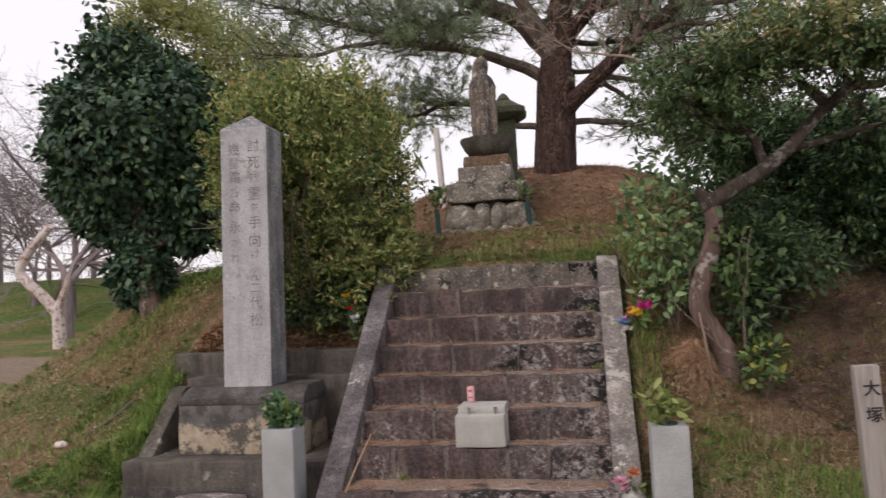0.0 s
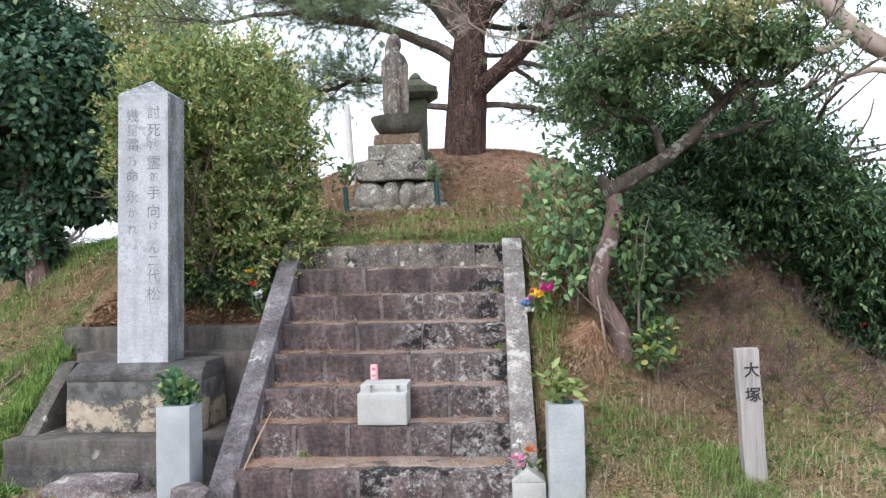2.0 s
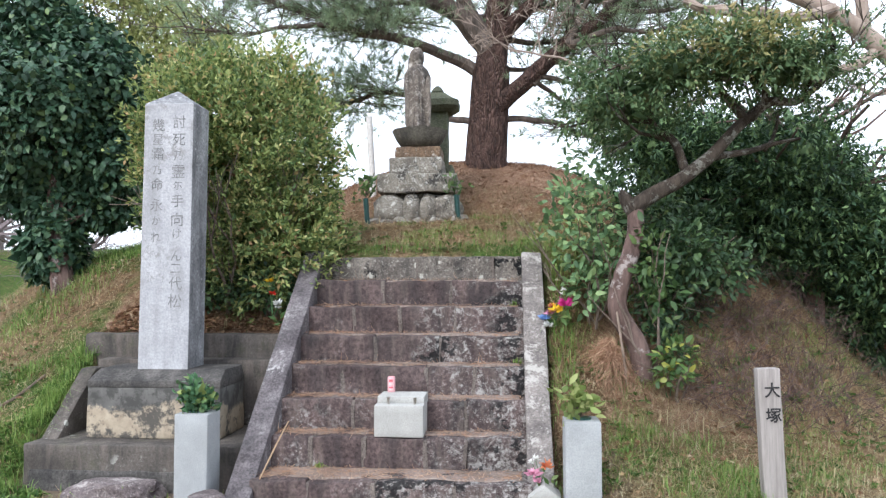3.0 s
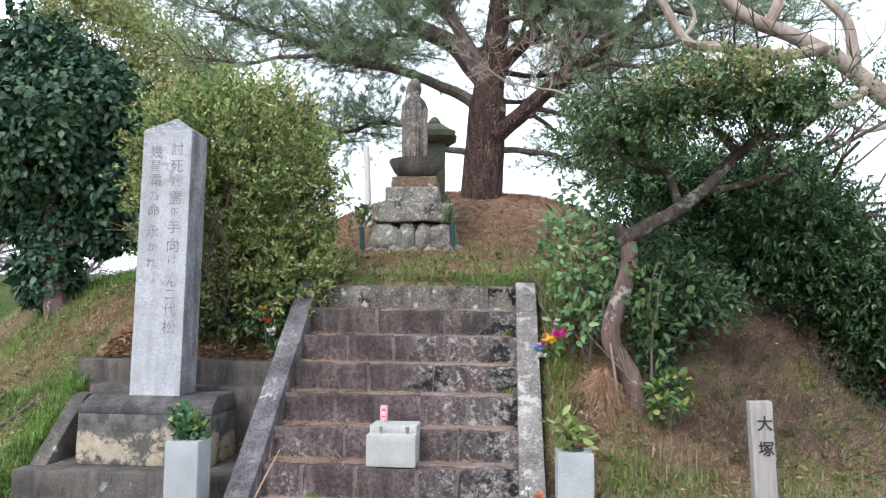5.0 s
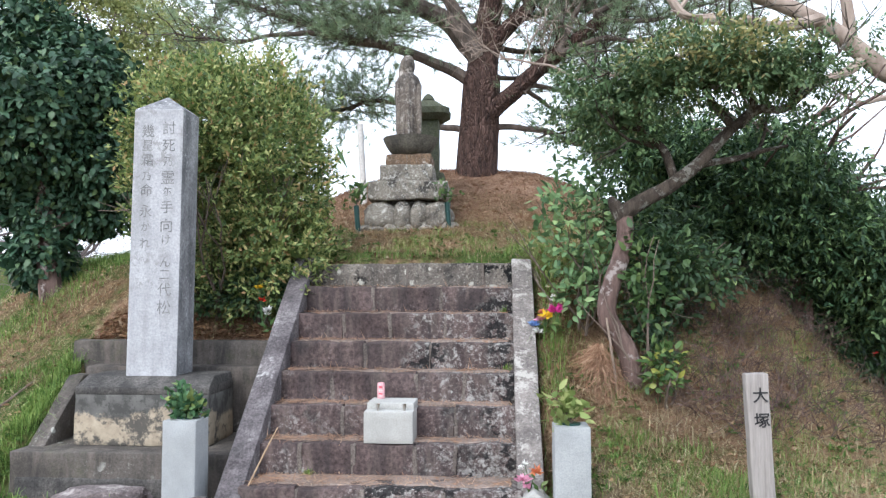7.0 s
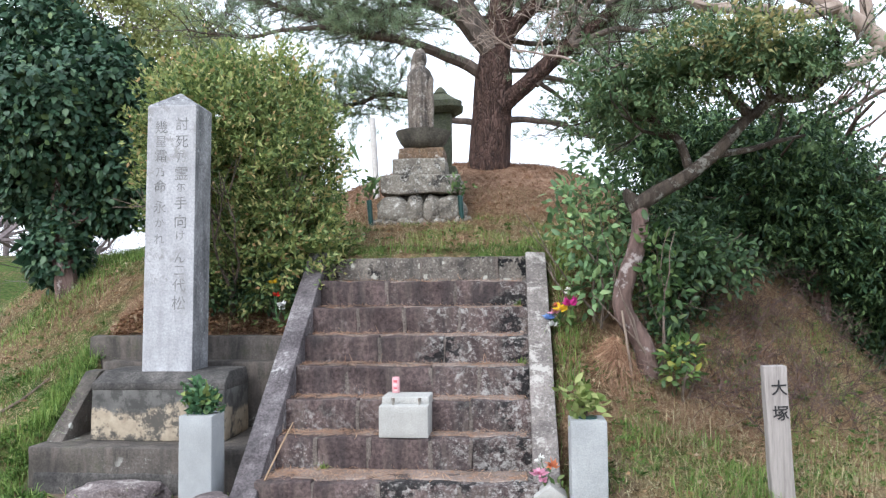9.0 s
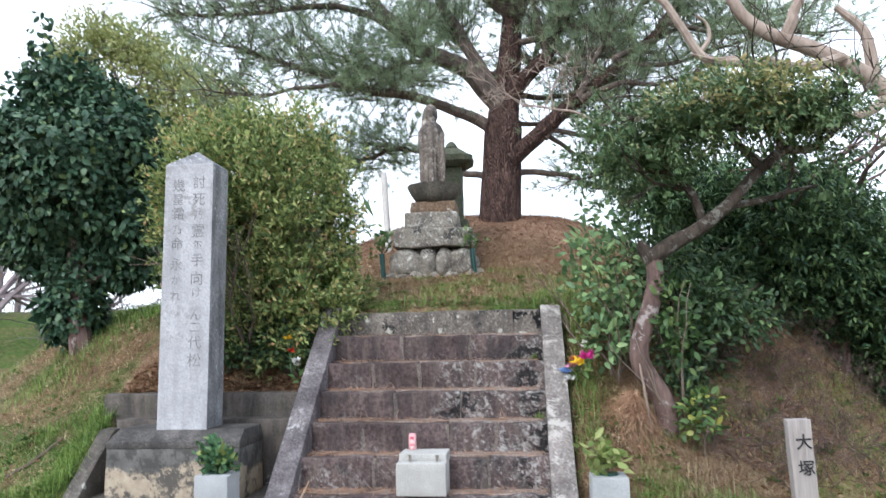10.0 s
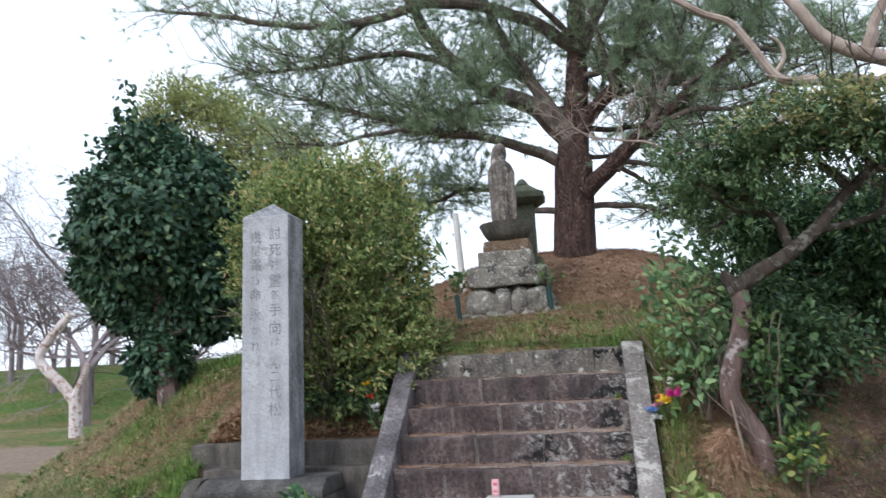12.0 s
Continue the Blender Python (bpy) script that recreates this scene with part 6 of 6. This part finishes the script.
grass("pale_tufts", np.concatenate([scatter(170, -1.5, -0.22, 1.59, 1.7, lambda x, y: patchy(x, y, 3, -0.1, 6)), scatter(1600, 1.8, 5.0, -0.4, 2.3, lambda x, y: off_steps(x, y) & patchy(x, y, 2.2, 0.15, 9))]), 0.15, 0.004, M_STRAW, "pale arching dry grass tufts", 1.3)
needles("dry_grass", np.concatenate([scatter(120000, 1.75, 5.5, -0.9, 3.0, lambda x, y: off_steps(x, y) & (rr(x, y) < 9.2)), scatter(150000, -7.5, -0.2, 0.2, 6.0, lambda x, y: off_steps(x, y) & ((y > 0.6) | (x < -1.9)) & (rr(x, y) > 6.0) & (rr(x, y) < 9.2)),
                                   scatter(60000, -1.8, 3.6, 1.9, 5.4, off_steps), scatter(3000, -2, 2, -0.9, 0.5, off_steps)]), 0.12, "dry straw-coloured grass matted on the mound", M_STRAW, 0.0018, 0.4, "grass")


needles("fallen_pine_needles", np.concatenate([scatter(45000, -3, 5, 3.2, 8, lambda x, y: rr(x, y) < 3.4 + 1.4 * rng.random(len(x))), scatter(14000, 1.8, 3.6, 0.4, 2.6, off_steps), scatter(9000, -1.8, -0.1, 1.58, 2.0, off_steps), scatter(5000, -1.5, 3, 2, 3.8, off_steps)]), 0.11, "brown fallen pine needles on the mound")
tread = []
for k in range(7):
    y0 = 0.19 + STEP_D * k if k else 0.08
    n = 650
    xs = np.where(rng.random(n) < 0.45, rng.beta(1, 3, n) * 1.6, rng.uniform(0, 1.63, n))
    tread.append(np.stack([np.clip(xs, 0.02, 1.6), rng.uniform(y0 + 0.06, 0.19 + STEP_D * (k + 1) - 0.02, n), np.full(n, STEP_H * (k + 1) + 0.002)], 1))
tread.append(scatter(500, 0.0, 1.7, -0.3, 0.06, lambda x, y: x > -9))
needles("needles_on_steps", np.concatenate(tread), 0.09, "brown pine needles drifted on the treads")

needles("upper_litter", scatter(22000, -3, 5, 3.0, 8, lambda x, y: rr(x, y) < 3.2 + 1.4 * rng.random(len(x))), 0.12, "matted red-brown needles round the pine", M_FALLEN, 0.006, 0.25)


def flat_leaves(name, pos, size, wide, mat, label, category, up):
    n = len(pos)
    way = rng.normal(0, 1, (n, 3)) * np.array([1, 1, 0.2]) + np.array([0, 0, up])
    ob = new(name, leaf_mesh(name, pos + np.array([0, 0, 0.012]), way, size, wide, 0.3, np.tile([0, 0, 1.0], (n, 1))))
    ob.data.materials.append(mat)
    return tagged(ob, label, category, kind="stuff")


flat_leaves("fallen_leaves", np.concatenate([scatter(2600, -3, 5, 2.0, 7.5, off_steps), scatter(1500, 1.8, 5, -0.6, 2.4, off_steps), scatter(1800, -6, -0.2, 0.6, 5, off_steps), scatter(3200, -1.8, -0.2, 1.585, 1.9, lambda x, y: x < 9), scatter(260, -2, 1.8, -0.6, 0.45, off_steps)]), 0.06, 0.03, M_DEADLEAF, "scattered dead brown leaves", "leaves", 0.1)
flat_leaves("bush_litter", scatter(3000, -1.7, -0.2, 1.585, 1.9, lambda x, y: x < 9), 0.05, 0.02, M_FALLEN, "red-brown leaf litter under the clipped bush", "leaves", 0.2)
seed_at = np.concatenate([scatter(800, 1.8, 5.2, -0.8, 2.4, lambda x, y: off_steps(x, y) & patchy(x, y, 1.3, -0.1, 4)), scatter(420, -6, -1.8, 0.3, 4.5, lambda x, y: off_steps(x, y) & patchy(x, y, 1.0, 0.05, 5)), scatter(60, -1.9, -1.5, 0.2, 0.48, off_steps), scatter(420, -2.6, -1.75, 0.3, 1.5, lambda x, y: patchy(x, y, 2.5, 0.0, 3)), scatter(90, -0.5, 2.6, 2.0, 3.8, off_steps)])
flat_leaves("low_weeds", np.repeat(seed_at, 9, 0) + rng.normal(0, 0.018, (len(seed_at) * 9, 3)) * np.array([1, 1, 0.2]), 0.055, 0.02, M_WEED, "low green weeds in the grass", "weeds", 0.55)

# a dry cane on the steps and a stick on the flank
bm = bmesh.new()
tube(bm, [(0.05, 0.05, 0.22), (0.06, 0.33, 0.36), (0.12, 0.4, 0.5)], [0.005, 0.006, 0.004], 7)
solid("dry_cane", bm, M_STRAWCANE, "dry broken cane leaning on the steps", "stick")
bm = bmesh.new()
tube(bm, [(-2.35, 1.0, zground(-2.35, 1.0) + 0.015), (-2.2, 1.12, zground(-2.2, 1.12) + 0.02), (-2.1, 1.3, zground(-2.1, 1.3) + 0.02)], [0.012, 0.011, 0.007], 7)
solid("fallen_stick", bm, M_TWIG, "bare brown stick lying on the grass", "stick")
solid("white_stone", boulder((-2.55, 0.95, zground(-2.55, 0.95) + 0.02), (0.06, 0.04, 0.03), 3.0, 3, 0.2), M_CANWHITE, "small white stone lying in the grass", "stone")

# a dark car parked in the shade beyond the mound, its rear towards the steps
CX, CY, CZ = 7.08, 6.0, zground(7.08, 6.6)
M_CARPAINT = plain("dark_car_paint", (0.012, 0.012, 0.016), 0.3, 0.0, 0.1)
M_CARGLASS = plain("dark_car_glass", (0.01, 0.012, 0.013), 0.08)
M_TYRE = plain("tyre_rubber", (0.015, 0.015, 0.015), 0.85)
M_TAIL = plain("red_lamp_lens", (0.5, 0.02, 0.03), 0.2)
M_REVERSE = plain("clear_lamp_lens", (0.7, 0.7, 0.68), 0.15)
car = thing("parked_car", (CX, CY + 2.0, CZ), "dark car parked in deep shade below the trees", "car")
side = [(0.0, 0.32), (-0.03, 0.55), (0.02, 0.92), (0.55, 1.38), (2.1, 1.42), (2.8, 0.98), (3.7, 0.86), (3.85, 0.5), (3.8, 0.28), (0.1, 0.26)]
part("body", prism([(CY + a, CZ + c) for a, c in side], CX - 0.74, CX + 0.74, 0.05, 0), M_CARPAINT, car)
bm = bmesh.new()
quad = [bm.verts.new(c) for c in ((CX - 0.58, CY + 0.03, CZ + 0.97), (CX + 0.58, CY + 0.03, CZ + 0.97), (CX + 0.5, CY + 0.46, CZ + 1.33), (CX - 0.5, CY + 0.46, CZ + 1.33))]
bmesh.ops.solidify(bm, geom=[bm.faces.new(quad)], thickness=0.03)
part("rear_window", bm, M_CARGLASS, car)
part("rear_bumper", block(CX - 0.76, CX + 0.76, CY - 0.09, CY + 0.08, CZ + 0.28, CZ + 0.46, 0.04, 0), M_CARPAINT, car)
part("number_plate", block(CX - 0.17, CX + 0.17, CY - 0.055, CY - 0.03, CZ + 0.56, CZ + 0.72, 0.006, 0), M_REVERSE, car, "pale blank plate")
for sx in (-1, 1):
    lamp = part("tail_lamp", block(CX + sx * 0.6 - 0.13, CX + sx * 0.6 + 0.13, CY - 0.06, CY + 0.03, CZ + 0.5, CZ + 0.62, 0.02, 0), M_TAIL, car, "red tail lamp")
    part("reversing_lens", block(CX + sx * 0.62 - 0.04, CX + sx * 0.62 + 0.04, CY - 0.06, CY + 0.03, CZ + 0.63, CZ + 0.69, 0.012, 0), M_REVERSE, lamp, "clear lens")
    for wy in (0.75, 3.1):
        bm = bmesh.new()
        bmesh.ops.create_cone(bm, cap_ends=True, segments=28, radius1=0.3, radius2=0.3, depth=0.19, matrix=Matrix.Translation((CX + sx * 0.68, CY + wy, CZ + 0.3)) @ Matrix.Rotation(radians(90), 4, "Y"))
        bmesh.ops.bevel(bm, geom=bm.edges[:], offset=0.02, segments=2, affect="EDGES")
        part("wheel", bm, M_TYRE, car, "black tyre")

# a cane stake by the twisted trunk, and small tufts rooted in the step joints
bm = bmesh.new()
tube(bm, [(2.345, 0.98, 0.66), (2.325, 0.985, 0.85), (2.3, 1.01, 1.06), (2.285, 1.02, 1.18)], [0.009, 0.009, 0.009, 0.007], 8)
for c in ((2.333, 0.983, 0.77), (2.312, 1.0, 0.96)):
    tube(bm, [Vector(c) - Vector((0, 0, 0.006)), Vector(c) + Vector((0, 0, 0.006))], [0.012, 0.012], 8)
solid("cane_stake", bm, M_DRYTWIG, "thin tan cane stake beside the twisted trunk", "stake")
for x, k in ((1.585, 3), (1.57, 5), (0.03, 6), (0.32, 0)):
    n = 34
    at = np.array([x, 0.19 + STEP_D * (k + 1) - 0.02, STEP_H * (k + 1)]) + rng.normal(0, 0.014, (n, 3)) * np.array([1, 0.6, 0])
    e = thing("step_weed", tuple(at.mean(0)), "small green grass tuft rooted in a step joint", "weed", "tufts on the steps")
    part("blades", blade_mesh("blades", at, 0.055, 0.006, 1.2), M_GRASS, e)
